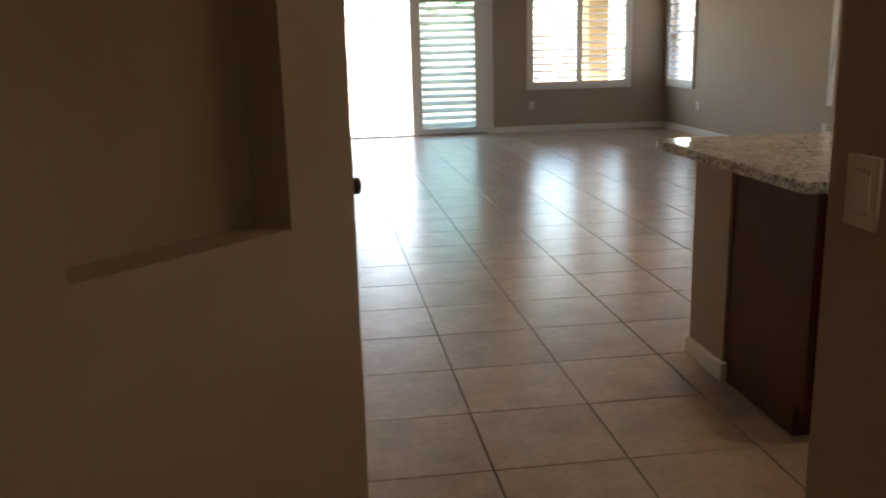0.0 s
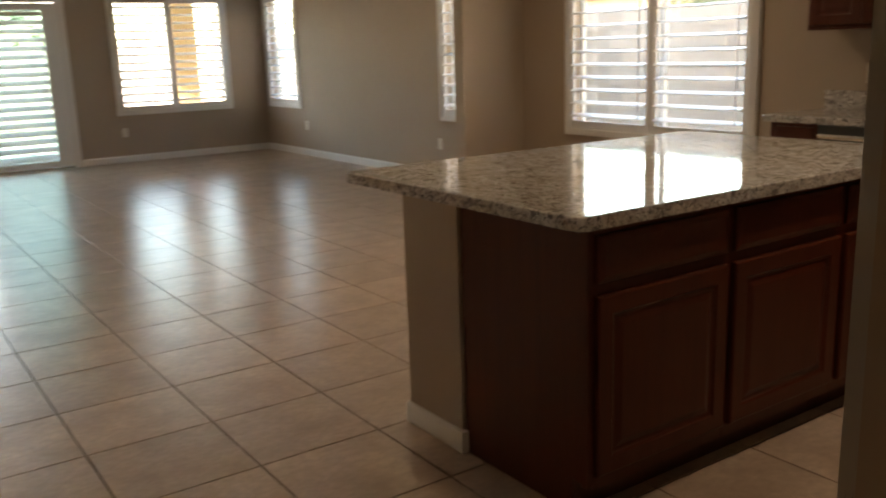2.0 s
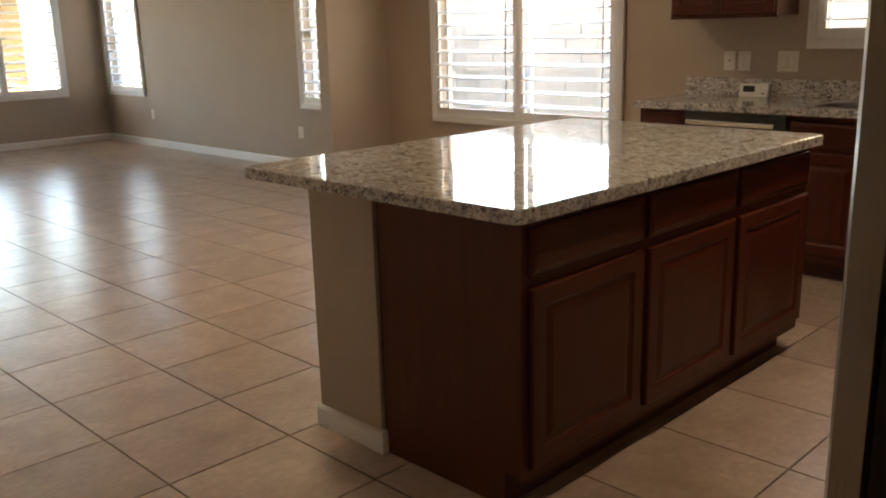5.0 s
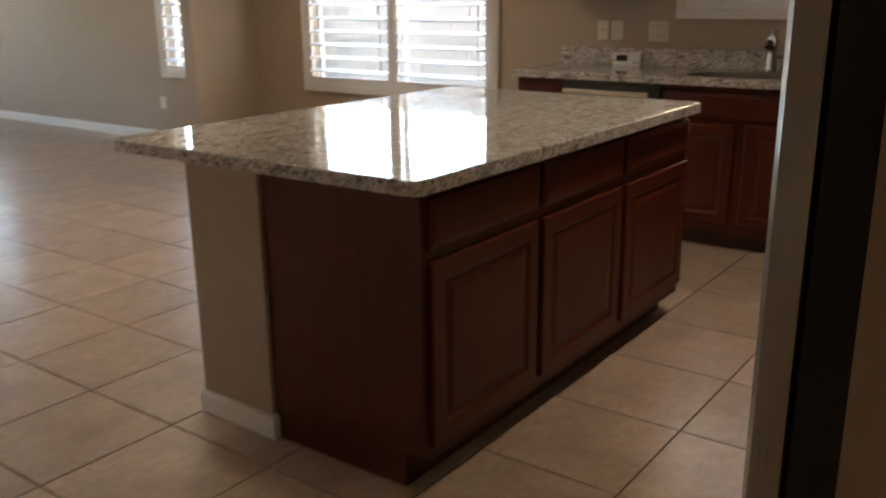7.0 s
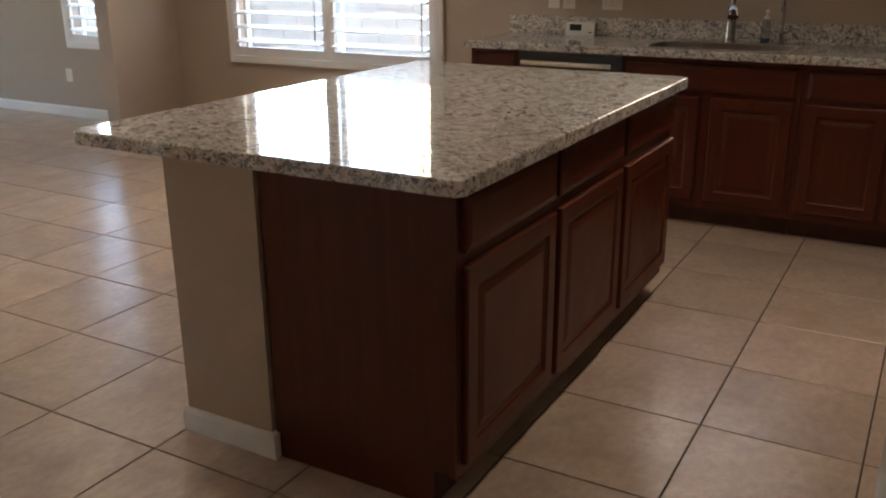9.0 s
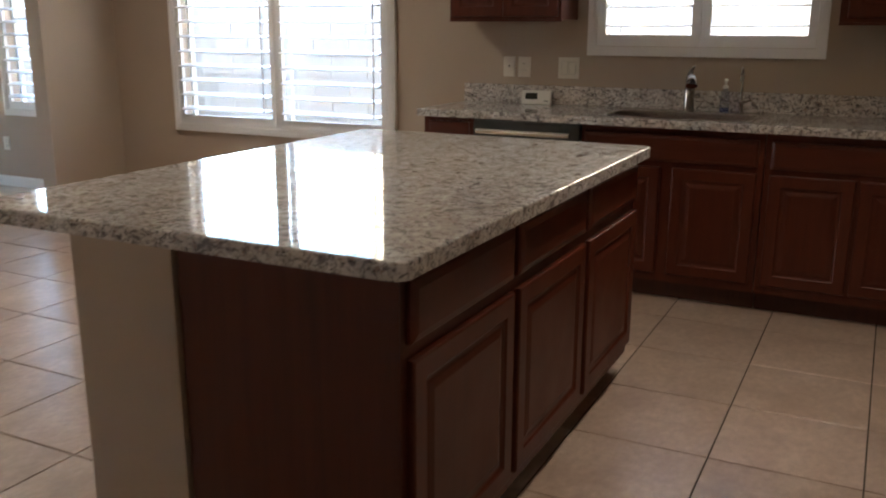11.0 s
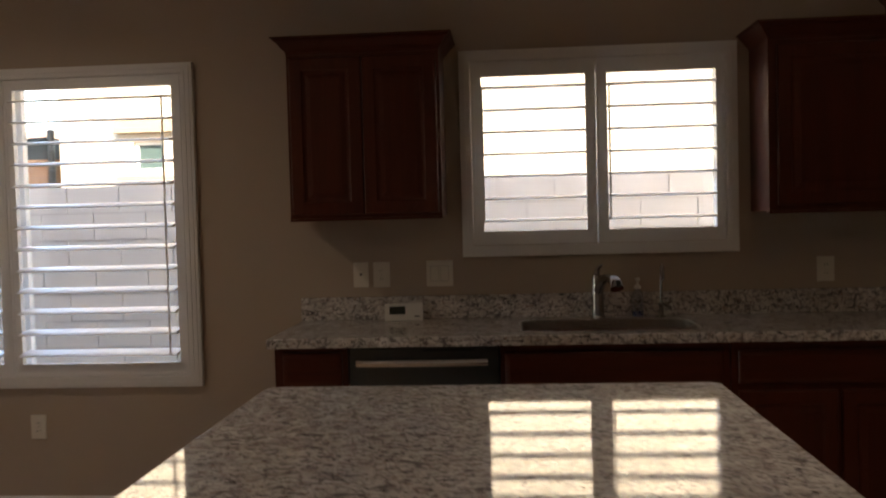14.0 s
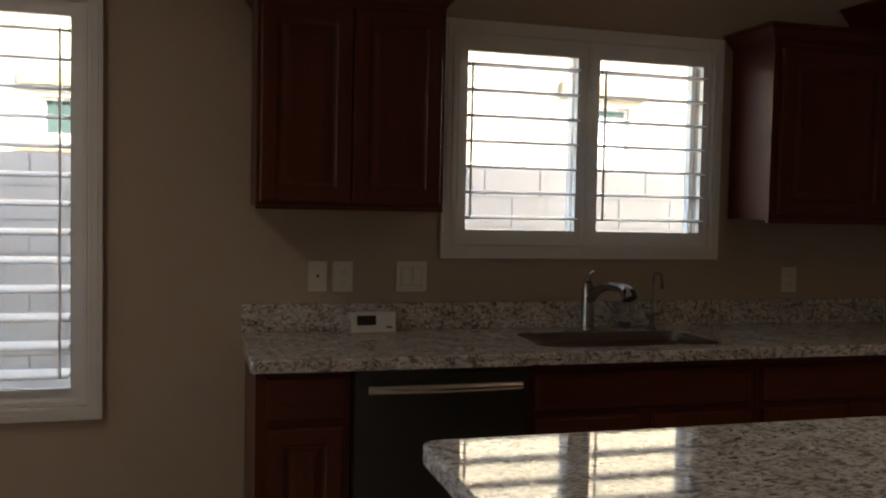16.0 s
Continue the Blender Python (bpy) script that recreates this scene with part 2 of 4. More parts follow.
def sheet(u0, u1, z0, z1, holes, depth, y0=0.0):
    """An upright slab along x with rectangular holes (u0, u1, z0, z1) through it; its face looks along -y."""
    us = sorted({u0, u1, *[min(max(h[i], u0), u1) for h in holes for i in (0, 1)]})
    zs = sorted({z0, z1, *[min(max(h[i], z0), z1) for h in holes for i in (2, 3)]})

    def full(i, j):
        if not (0 <= i < len(us) - 1 and 0 <= j < len(zs) - 1):
            return False
        u, z = (us[i] + us[i + 1]) / 2, (zs[j] + zs[j + 1]) / 2
        return not any(h[0] < u < h[1] and h[2] < z < h[3] for h in holes)

    bm = bmesh.new()
    made = {}

    def v(i, j, k):
        if (i, j, k) not in made:
            made[i, j, k] = bm.verts.new((us[i], y0 + (depth if k else 0), zs[j]))
        return made[i, j, k]

    for i in range(len(us) - 1):
        for j in range(len(zs) - 1):
            if not full(i, j):
                continue
            bm.faces.new([v(i, j, 0), v(i + 1, j, 0), v(i + 1, j + 1, 0), v(i, j + 1, 0)])
            bm.faces.new([v(i, j, 1), v(i, j + 1, 1), v(i + 1, j + 1, 1), v(i + 1, j, 1)])
            for di, dj, a, b in ((-1, 0, (i, j), (i, j + 1)), (1, 0, (i + 1, j), (i + 1, j + 1)), (0, -1, (i, j), (i + 1, j)), (0, 1, (i, j + 1), (i + 1, j + 1))):
                if not full(i + di, j + dj):
                    bm.faces.new([v(*a, 0), v(*b, 0), v(*b, 1), v(*a, 1)])
    return bm


def loops(points_list, close=True):
    """A skin over a row of closed loops of equal length, with the ends filled."""
    bm = bmesh.new()
    rows = [[bm.verts.new(p) for p in pts] for pts in points_list]
    n = len(rows[0])
    for a, b in zip(rows, rows[1:]):
        for i in range(n):
            bm.faces.new([a[i], a[(i + 1) % n], b[(i + 1) % n], b[i]])
    if close:
        bm.faces.new(rows[0][::-1])
        bm.faces.new(rows[-1])
    return bm


def curved(bm):
    """Marks a body as round all over, so that it is shaded smooth."""
    ROUND.add(id(bm))
    return bm


def turned(profile, n=20):
    """A turned body from rows of (radius, z)."""
    return curved(loops([[(r * math.cos(2 * math.pi * i / n), r * math.sin(2 * math.pi * i / n), z) for i in range(n)] for r, z in profile]))


def tube(points, radius, n=10, taper=None):
    """A round bar along points."""
    pts = [Vector(p) for p in points]
    rings = []
    for i, p in enumerate(pts):
        d = (pts[min(i + 1, len(pts) - 1)] - pts[max(i - 1, 0)]).normalized()
        side = d.cross(Vector((0.31, 0.17, 0.93))).normalized()
        up = side.cross(d)
        r = radius if taper is None else radius * taper[i]
        rings.append([p + r * (math.cos(2 * math.pi * k / n) * side + math.sin(2 * math.pi * k / n) * up) for k in range(n)])
    return curved(loops(rings))


def rect_loop(x0, y0, x1, y1, r=0.0, n=5):
    if r <= 0:
        return [(x0, y0), (x1, y0), (x1, y1), (x0, y1)]
    out = []
    for cx, cy, a in ((x1 - r, y0 + r, -90), (x1 - r, y1 - r, 0), (x0 + r, y1 - r, 90), (x0 + r, y0 + r, 180)):
        out += [(cx + r * math.cos(radians(a + 90 * k / n)), cy + r * math.sin(radians(a + 90 * k / n))) for k in range(n + 1)]
    return out


def within(p, pts):
    """Whether p lies inside the closed loop pts, seen from above."""
    odd = False
    for (ax, ay), (bx, by) in zip(pts, pts[1:] + pts[:1]):
        if (ay > p.y) != (by > p.y) and p.x < ax + (p.y - ay) / (by - ay) * (bx - ax):
            odd = not odd
    return odd


def slab(outer, hole, z0, z1, ease):
    """A level slab with an eased upper edge; hole is a loop of as many points as outer, or None."""
    cx = sum(p[0] for p in outer) / len(outer)
    cy = sum(p[1] for p in outer) / len(outer)

    def inset(d):
        return [(x - math.copysign(d, x - cx), y - math.copysign(d, y - cy)) for x, y in outer]

    rows_ = [[(x, y, z0) for x, y in outer]]
    for k in range(5):
        s = radians(22.5 * k)
        rows_.append([(x, y, z1 - ease * (1 - math.sin(s))) for x, y in inset(ease * (1 - math.cos(s)))])
    if not hole:
        return loops(rows_)
    hx = sum(p[0] for p in hole) / len(hole)
    hy = sum(p[1] for p in hole) / len(hole)
    for d, z in ((-0.004, z1), (0.0, z1 - 0.004), (0.0, z0)):
        rows_.append([(x + math.copysign(-d, x - hx), y + math.copysign(-d, y - hy), z) for x, y in hole])
    rows_.append(rows_[0])
    bm = loops(rows_, close=False)
    bmesh.ops.remove_doubles(bm, verts=bm.verts, dist=1e-5)
    bmesh.ops.recalc_face_normals(bm, faces=bm.faces)
    return bm


def rings(w, h, steps):
    """A board of w x h that looks along -y, shaped by rows of (inset, height)."""
    return loops([[(i, -d, i), (w - i, -d, i), (w - i, -d, h - i), (i, -d, h - i)] for i, d in steps])


def panel_door(w, h):
    return rings(w, h, [(0, 0), (0, 0.013), (0.002, 0.017), (0.006, 0.019), (0.052, 0.019), (0.055, 0.0165), (0.058, 0.012), (0.064, 0.0095),
                        (0.070, 0.0095), (0.076, 0.0125), (0.092, 0.0165), (0.096, 0.017)])


def drawer_board(w, h):
    return rings(w, h, [(0, 0), (0, 0.010), (0.004, 0.014), (0.012, 0.0165), (0.020, 0.019)])


def east(x, y, z=0.0):
    """The pose of a thing that looks along -x: its own x runs towards -y."""
    return pose(x, y, z, 0, 0, -90)


# ---- the house shell ----
XK, XL, YN, TOP = 5.125, 5.276, 14.075, 2.74
KW = (3.362, 4.497, 1.250, 2.072)
BW = (5.836, 7.577, 0.668, 2.076)
SW = (13.007, 13.902, 0.668, 2.076)
NW = (8.752, 9.620, 0.668, 2.076)
FW = (3.230, 4.705, 0.665, 2.076)
SL = (0.52, 2.60, 0.0, 2.06)


def shell(name, bm, at, label, material=None):
    ob = part(name, bm, material or WALL)
    ob.matrix_basis = at
    return tagged(ob, label, "wall" if "wall" in name else "ceiling", kind="structure")


def at_east(y1, spans):
    return [(y1 - b, y1 - a, z0, z1) for a, b, z0, z1 in spans]


shell("wall_east_kitchen", sheet(0, 8.19 - 1.8, -0.15, TOP, at_east(8.19, [KW, BW]), 0.16), east(XK, 8.19), "taupe painted kitchen wall with two shuttered windows")
shell("wall_east_living", sheet(0, 14.24 - 8.20, -0.15, TOP, at_east(14.24, [SW, NW]), 0.16), east(XL, 14.24), "taupe painted living room wall with narrow windows")
bm = solid(4.485, 8.19, -0.15, XL + 0.16, 8.325, TOP)
rounded(bm, 0.022, 4, lambda e: upright(e) and e.verts[0].co.x < 4.6)
shell("wall_stub", bm, pose(0, 0, 0), "short taupe wing wall with rounded corners")
shell("wall_north", sheet(0, XL - 0.05, -0.15, TOP, [(a - 0.05, b - 0.05, c, d) for a, b, c, d in (FW, SL)], 0.165), pose(0.05, YN, 0), "taupe painted end wall with patio door and window")
DOOR = (4.02 - 3.716 - 0.09, 4.02 - 3.716 + 0.73, 0.0, 2.05)
shell("wall_west", sheet(0, 14.24 - 3.716, -0.15, TOP, [DOOR], 0.16), pose(0.234, 3.716, 0, 0, 0, 90), "taupe painted long side wall")
bm = sheet(0, 1.604, -0.15, TOP, [(0.741, 1.362, 0.90, 2.05)], 0.14)
rounded(bm, 0.022, 4, lambda e: all(abs(v.co.y) < 1e-5 and 0.7 < v.co.x < 1.4 and 0.85 < v.co.z < 2.1 for v in e.verts))
diag = shell("wall_diagonal", bm, pose(-0.90, 2.58, 0, 0, 0, 45), "angled taupe wall with a recessed art niche")
back = part("niche_back", solid(0.60, 0.142, 0.70, 1.50, 0.20, 2.25), WALL, diag)
shell("wall_foyer_west", sheet(0, 3.7, -0.15, TOP, [], 0.15), pose(-0.90, -1.0, 0, 0, 0, 90), "plain taupe foyer wall")
shell("wall_foyer_south", sheet(0, 2.3, -0.15, TOP, [], 0.15), pose(1.2, -0.9, 0, 0, 0, 180), "plain taupe foyer end wall")
bm = solid(1.015, -1.0, -0.15, 1.130, 2.676, TOP)
rounded(bm, 0.02, 4, lambda e: upright(e) and e.verts[0].co.y > 2.6)
shell("wall_hall", bm, pose(0, 0, 0), "taupe hallway wall with a dimmer switch")
shell("wall_south_kitchen", sheet(0, 4.3, -0.15, TOP, [], 0.15), pose(5.29, 1.95, 0, 0, 0, 180), "plain taupe kitchen back wall")
shell("ceiling", solid(-1.1, -1.1, TOP, XL + 0.7, YN + 0.7, TOP + 0.3), pose(0, 0, 0), "plain off-white painted ceiling", CEIL)


def skirting(u, at, label="white painted baseboard along the wall"):
    bm = loops([[(x, 0, 0), (x, -0.013, 0), (x, -0.013, 0.072), (x, -0.009, 0.082), (x, -0.004, 0.088), (x, 0, 0.088)] for x in (0, u)])
    ob = part("baseboard", bm, TRIM)
    ob.matrix_basis = at
    return tagged(ob, label, "baseboard", kind="structure")


skirting(8.19 - 5.30, east(XK, 8.19, 0.001))
skirting(XK - 4.505, pose(4.505, 8.19, 0.001))
skirting(0.095, pose(4.485, 8.305, 0.001, 0, 0, -90))
skirting(YN - 8.325, east(XL, YN, 0.001))
skirting(XL - 2.68, pose(2.68, YN, 0.001))



def ceiling_light(x, y, watts, spread):
    """A recessed can: white trim ring, lens, and its lamp."""
    can = thing("ceiling_light", pose(x, y, TOP), "unseen round recessed ceiling light with warm bulb", "light", "recessed ceiling lights")
    part("trim_ring", turned([(0.062, -0.001), (0.065, -0.008), (0.088, -0.006), (0.092, -0.001)], 28), TRIM, can)
    part("lens", turned([(0.060, -0.002), (0.058, -0.004), (0.01, -0.005)], 24), LAMP, can)
    data = bpy.data.lights.new("can_lamp", "AREA")
    data.shape, data.size, data.energy, data.color = "DISK", 0.11, watts, (1.0, 0.89, 0.77)
    data.spread = radians(spread)
    lamp = new("can_lamp", data)
    lamp.matrix_basis = pose(x, y, TOP - 0.012)


# Unseen: (4.35, 8.85) fits a floor glint; the others are added as fill light.
CANS = [(1.75, 3.20, 0.02, 140), (3.10, 3.22, 0.17, 84), (1.9, 6.0, 0.26, 140), (3.9, 6.6, 0.34, 140), (4.35, 8.85, 0.08, 140), (0.70, 0.60, 0.22, 140)]
for cx, cy, watts, spread in CANS:
    ceiling_light(cx, cy, watts, spread)

# floor bed under the tiles
tagged(part("floor", solid(-1.1, -1.1, -0.15, XL + 0.16, YN + 0.16, -0.004), GROUT), "dark grout bed under beige ceramic floor tiles", "floor", kind="structure")


# ---- windows with plantation shutters ----
LOUVRE = {}


def louvre_mesh(w):
    """A blade of oval section, w long along x, 114 mm wide."""
    key = round(w, 3)
    if key not in LOUVRE:
        a, b, n = 0.057, 0.0062, 16
        bm = loops([[(x, a * math.cos(2 * math.pi * i / n), b * math.sin(2 * math.pi * i / n)) for i in range(n)] for x in (0, w)])
        LOUVRE[key] = mesh_of("louvre", curved(bm), SHUT)
    return LOUVRE[key]


def shutter(at, u0, u1, z0, z1, w0, w1, y0, y1, count, tilt, rod, mid=None):
    """One hinged panel from (u0, z0) to (u1, z1) whose louvres fill (w0, w1) x (y0, y1)."""
    sh = thing("plantation_shutter", at, "white plantation shutter panel with open louvres", "shutter", "plantation shutters")
    part("shutter_frame", sheet(u0, u1, z0, z1, [(w0, w1, y0, y1)], 0.028, -0.018), SHUT, sh)
    e = 0.010
    part("frame_bead", sheet(u0 + e, u1 - e, z0 + e, z1 - e, [(u0 + e + 0.006, u1 - e - 0.006, z0 + e + 0.006, z1 - e - 0.006)], 0.004, -0.0215), SHUT, sh)
    step = (y1 - y0) / count
    for k in range(count):
        part("louvre", louvre_mesh(w1 - w0 - 0.004), SHUT, sh, at=pose(w0 + 0.002, -0.004, y0 + step * (k + 0.5), tilt))
    part("tilt_rod", solid(rod - 0.004, -0.068, y0 + 0.04, rod + 0.004, -0.062, y1 - 0.05, 0.0015), SHUT, sh)
    return sh


def window(number, at, w, z0, z1, hole, panels, count, tilt, label, rail=None, casing=0.05):
    """A framed window: casing on the wall, sash with glass at the back, shutters in front. hole: opening (u0, u1, z0, z1)."""
    wi = thing(f"window_{number}", at, label, "window", kind="structure")
    bm = sheet(0, w, z0, z1, [(casing, w - casing, z0 + casing, z1 - casing)], 0.026, -0.026)
    rounded(bm, 0.006, 2, lambda e: all(v.co.y < -0.02 for v in e.verts))
    part("casing", bm, TRIM, wi)
    i = 0.014
    part("outer_bead", sheet(i, w - i, z0 + i, z1 - i, [(i + 0.012, w - i - 0.012, z0 + i + 0.012, z1 - i - 0.012)], 0.006, -0.031), TRIM, wi)
    i = casing - 0.014
    part("inner_bead", sheet(i, w - i, z0 + i, z1 - i, [(i + 0.009, w - i - 0.009, z0 + i + 0.009, z1 - i - 0.009)], 0.005, -0.0305), TRIM, wi)
    u0, u1, a, b = hole
    holes = []
    m = (u0 + u1) / 2
    if rail:
        holes = [(u0 + 0.022, u1 - 0.022, a + 0.022, rail - 0.02), (u0 + 0.022, u1 - 0.022, rail + 0.02, b - 0.022)]
    else:
        holes = [(u0 + 0.022, m - 0.02, a + 0.022, b - 0.022), (m + 0.02, u1 - 0.022, a + 0.022, b - 0.022)]
    sash = part("sash", sheet(u0, u1, a, b, holes, 0.04, 0.105), TRIM, wi)
    for h in holes:
        p = part("pane", solid(h[0] - 0.01, 0.122, h[2] - 0.01, h[1] + 0.01, 0.126, h[3] + 0.01), GLASS, wi)
        p.visible_shadow = False
    part("sill", solid(u0, 0.012, a - 0.02, u1, 0.105, a + 0.006), TRIM, wi)
    for pu0, pu1, w0, w1, rod in panels:
        shutter(at, pu0, pu1, z0 + casing + 0.002, z1 - casing - 0.002, w0, w1, panels_z(z0, z1)[0], panels_z(z0, z1)[1], count, tilt, rod)
    return wi


def panels_z(z0, z1):
    return z0 + 0.113, z1 - (0.100 if z0 < 1 else 0.118)


# kitchen window over the sink
y1 = 4.547
window(1, east(XK, y1), y1 - 3.312, 1.194, 2.127, (y1 - KW[1], y1 - KW[0], KW[2], KW[3]),
       [(0.052, 0.612, y1 - 4.447, y1 - 3.980, 0.104), (0.616, 1.183, y1 - 3.883, y1 - 3.404, 0.668)], 7, 3, "white kitchen window over the sink with plantation shutters")
# wide breakfast nook window
y1 = 7.628
window(2, east(XK, y1), y1 - 5.785, 0.615, 2.128, (y1 - BW[1], y1 - BW[0], BW[2], BW[3]),
       [(0.052, 0.918, y1 - 7.540, y1 - 6.755, 0.84), (0.922, 1.791, y1 - 6.660, y1 - 5.890, 1.71)], 13, 9, "wide white nook window with plantation shutters")
# living room side windows
y1 = 13.955
window(3, east(XL, y1), y1 - 12.955, 0.615, 2.128, (y1 - SW[1], y1 - SW[0], SW[2], SW[3]), [(0.052, 0.948, y1 - 13.85, y1 - 13.03, 0.86)], 13, 10,
       "narrow white side window with plantation shutter", 1.39)
y1 = 9.672
window(4, east(XL, y1), y1 - 8.70, 0.615, 2.128, (y1 - NW[1], y1 - NW[0], NW[2], NW[3]), [(0.052, 0.92, y1 - 9.585, y1 - 8.79, 0.82)], 13, 10,
       "narrow white window beside the wing wall with plantation shutter", 1.39)
# window in the end wall
window(5, pose(3.178, YN, 0), 4.757 - 3.178, 0.612, 2.128, (FW[0] - 3.178, FW[1] - 3.178, FW[2], FW[3]),
       [(0.052, 0.787, 0.10, 0.742, 0.68), (0.791, 1.527, 0.83, 1.482, 1.42)], 13, 16, "white end wall window with plantation shutters")

# sliding patio door
slide = thing("door_1", pose(SL[0], YN, 0), "white sliding patio door standing open beside a shuttered leaf", "door", kind="structure")
sw_ = SL[1] - SL[0]
part("frame", sheet(-0.06, sw_ + 0.07, 0.0, 2.13, [(0.02, sw_ - 0.02, -0.01, 2.04)], 0.03, -0.028), TRIM, slide)
part("threshold", solid(0, 0.0, -0.01, sw_, 0.16, 0.022, 0.004), STEEL, slide)
part("leaf_frame", sheet(0.97, sw_ - 0.02, 0.024, 2.04, [(1.06, sw_ - 0.11, 0.11, 1.95)], 0.04, 0.09), TRIM, slide)
p = part("pane", solid(1.05, 0.108, 0.10, sw_ - 0.10, 0.112, 1.96), TEAL_GLASS, slide)
p.visible_shadow = False
part("parked_leaf_frame", sheet(0.99, sw_ - 0.02, 0.024, 2.04, [(1.075, sw_ - 0.11, 0.11, 1.95)], 0.03, 0.132), TRIM, slide)
shutter(pose(SL[0], YN - 0.012, 0), 0.955, sw_ - 0.021, 0.03, 2.03, 1.105, sw_ - 0.20, 0.105, 1.96, 18, 30, sw_ - 0.24)

# closed side door with a knob
door = thing("door_2", pose(0.234, 3.716, 0, 0, 0, 90), "closed white side door with a dark knob", "door", kind="structure")
dz = DOOR
part("jamb", sheet(dz[0], dz[1], 0.0, 2.05, [(dz[0] + 0.02, dz[1] - 0.02, -0.1, 2.03)], 0.14, 0.004), TRIM, door)
leaf = part("leaf", rings(dz[1] - dz[0] - 0.046, 2.02, [(0, -0.035), (0, 0.0), (0.11, 0.0), (0.125, -0.008), (0.15, -0.008), (0.18, -0.002)]), TRIM, door, at=pose(dz[0] + 0.023, 0.02, 0.006))
knob = turned([(0.003, 0.056), (0.022, 0.052), (0.028, 0.042), (0.026, 0.03), (0.012, 0.022), (0.010, 0.008), (0.03, 0.006), (0.031, 0.0)])
part("knob", knob, BRONZE, door, "dark bronze knob", at=pose(dz[0] + 0.09, 0.02, 0.93, 90))


# ---- cabinets ----
def cabinet(at, w, depth, boards, label, z0=0.10, z1=0.875, toe=True, group="base cabinets", side=0.001):
    """A face-framed cabinet w wide that looks along its -y. boards: (u0, u1, z0, z1, kind)."""
    cab = thing("base_cabinet" if toe else "wall_cabinet", at, label, "cabinet", group)
    part("body", solid(side, 0.0, z0, w - 0.001, depth, z1, 0.0015, 1), CHERRY, cab)
    if toe:
        part("toe_kick", solid(side + 0.001, 0.075, 0.001, w - 0.002, depth - 0.01, z0 - 0.001), CHERRY_DARK, cab)
    for u0, u1, a, b, kind in boards:
        bm = panel_door(u1 - u0, b - a) if kind == "door" else drawer_board(u1 - u0, b - a)
        part("door" if kind == "door" else "drawer_front", bm, CHERRY if kind == "door" else CHERRY_H, cab, at=pose(u0, -0.0005, a))
    return cab


# island: three units, end panel, drywall knee wall, granite top
IX0, IX1, IYF = 1.697, 3.495, 3.829
for k, (a, b) in enumerate(((1.724, 2.272), (2.306, 2.868), (2.908, 3.486))):
    lo = (IX0, 2.287, 2.885)[k]
    hi = (2.287, 2.885, IX1)[k]
    unit = cabinet(pose(lo, IYF, 0), hi - lo, 0.56, [(a - lo, b - lo, 0.145, 0.677, "door"), (a - lo, b - lo, 0.712, 0.848, "drawer")],
                   "dark cherry island cabinet with drawer over raised panel door", group="island cabinets", side=0.0 if k else 0.030)
    if k == 0:
        part("corner_stile", solid(0.0, 0.0, 0.112, 0.0295, 0.020, 0.874, 0.002), CHERRY, unit)
bm = loops([[(x, 3.850, 0.112), (x, 3.905, 0.112), (x, 3.905, 0.001), (x, 4.422, 0.001), (x, 4.422, 0.874), (x, 3.850, 0.874)] for x in (1.710, 1.7262)])
endp = thing("island_end_panel", pose(0, 0, 0), "dark cherry veneered island end panel", "panel")
part("panel_board", bm, CHERRY, endp)
knee = thing("knee_wall", pose(0, 0, 0), "taupe drywall knee wall behind the island cabinets", "wall", kind="structure")
bm = solid(1.699, 4.430, 0.0, 3.44, 4.754, 0.874)
rounded(bm, 0.022, 5, upright)
part("drywall", curved(bm), WALL, knee)
BB = [(0, 0), (0.015, 0), (0.015, 0.062), (0.012, 0.071), (0.004, 0.077), (0, 0.077)]
for nm, pts in (("baseboard_end", [(1.701, 4.47), (1.701, 4.752)]), ("baseboard_back", [(1.701, 4.752), (3.44, 4.752)])):
    (ax, ay), (bx, by) = pts
    out = Vector((-1, 0)) if nm == "baseboard_end" else Vector((0, 1))
    ext = 0.015 if nm == "baseboard_end" else 0.0
    rows_ = [[(px + out.x * d, py + out.y * d, z + 0.001) for d, z in BB] for px, py in ((ax, ay), (bx, by + ext))]
    part(nm, loops(rows_), TRIM, knee, "white painted baseboard")
cap = solid(1.6835, 4.411, 0.001, 1.735, 4.475, 0.079)
rounded(cap, 0.022, 5, upright)
rounded(cap, 0.004, 2, lambda e: all(v.co.z > 0.078 for v in e.verts))
part("baseboard_cap", cap, TRIM, knee, "white rounded baseboard end")

top = thing("island_countertop", pose(0, 0, 0.876), "speckled beige granite island top with rounded corners", "countertop")
part("granite_slab", slab(rect_loop(1.617, 3.774, 3.522, 5.027, 0.036, 6), None, 0.0, 0.039, 0.006), GRANITE, top)

# run under the kitchen window
XF = 4.556
cabinet(east(XF, 5.288), 0.300, 0.565, [(0.036, 0.276, 0.12, 0.690, "door"), (0.036, 0.276, 0.718, 0.850, "drawer")], "narrow dark cherry end cabinet beside the dishwasher")
cabinet(east(XF, 4.383), 0.890, 0.565, [(0.020, 0.412, 0.145, 0.682, "door"), (0.470, 0.862, 0.145, 0.682, "door"), (0.020, 0.862, 0.708, 0.838, "drawer")],
        "dark cherry sink cabinet with wide false drawer front")
cabinet(east(XF, 3.491), 0.830, 0.565, [(0.028, 0.398, 0.145, 0.680, "door"), (0.415, 0.803, 0.145, 0.680, "door"), (0.028, 0.803, 0.706, 0.836, "drawer")],
        "dark cherry cabinet with wide drawer over two doors")
cabinet(east(XF, 2.659), 0.700, 0.565, [(0.028, 0.40, 0.145, 0.680, "door"), (0.028, 0.40, 0.706, 0.836, "drawer")], "dark cherry corner cabinet")

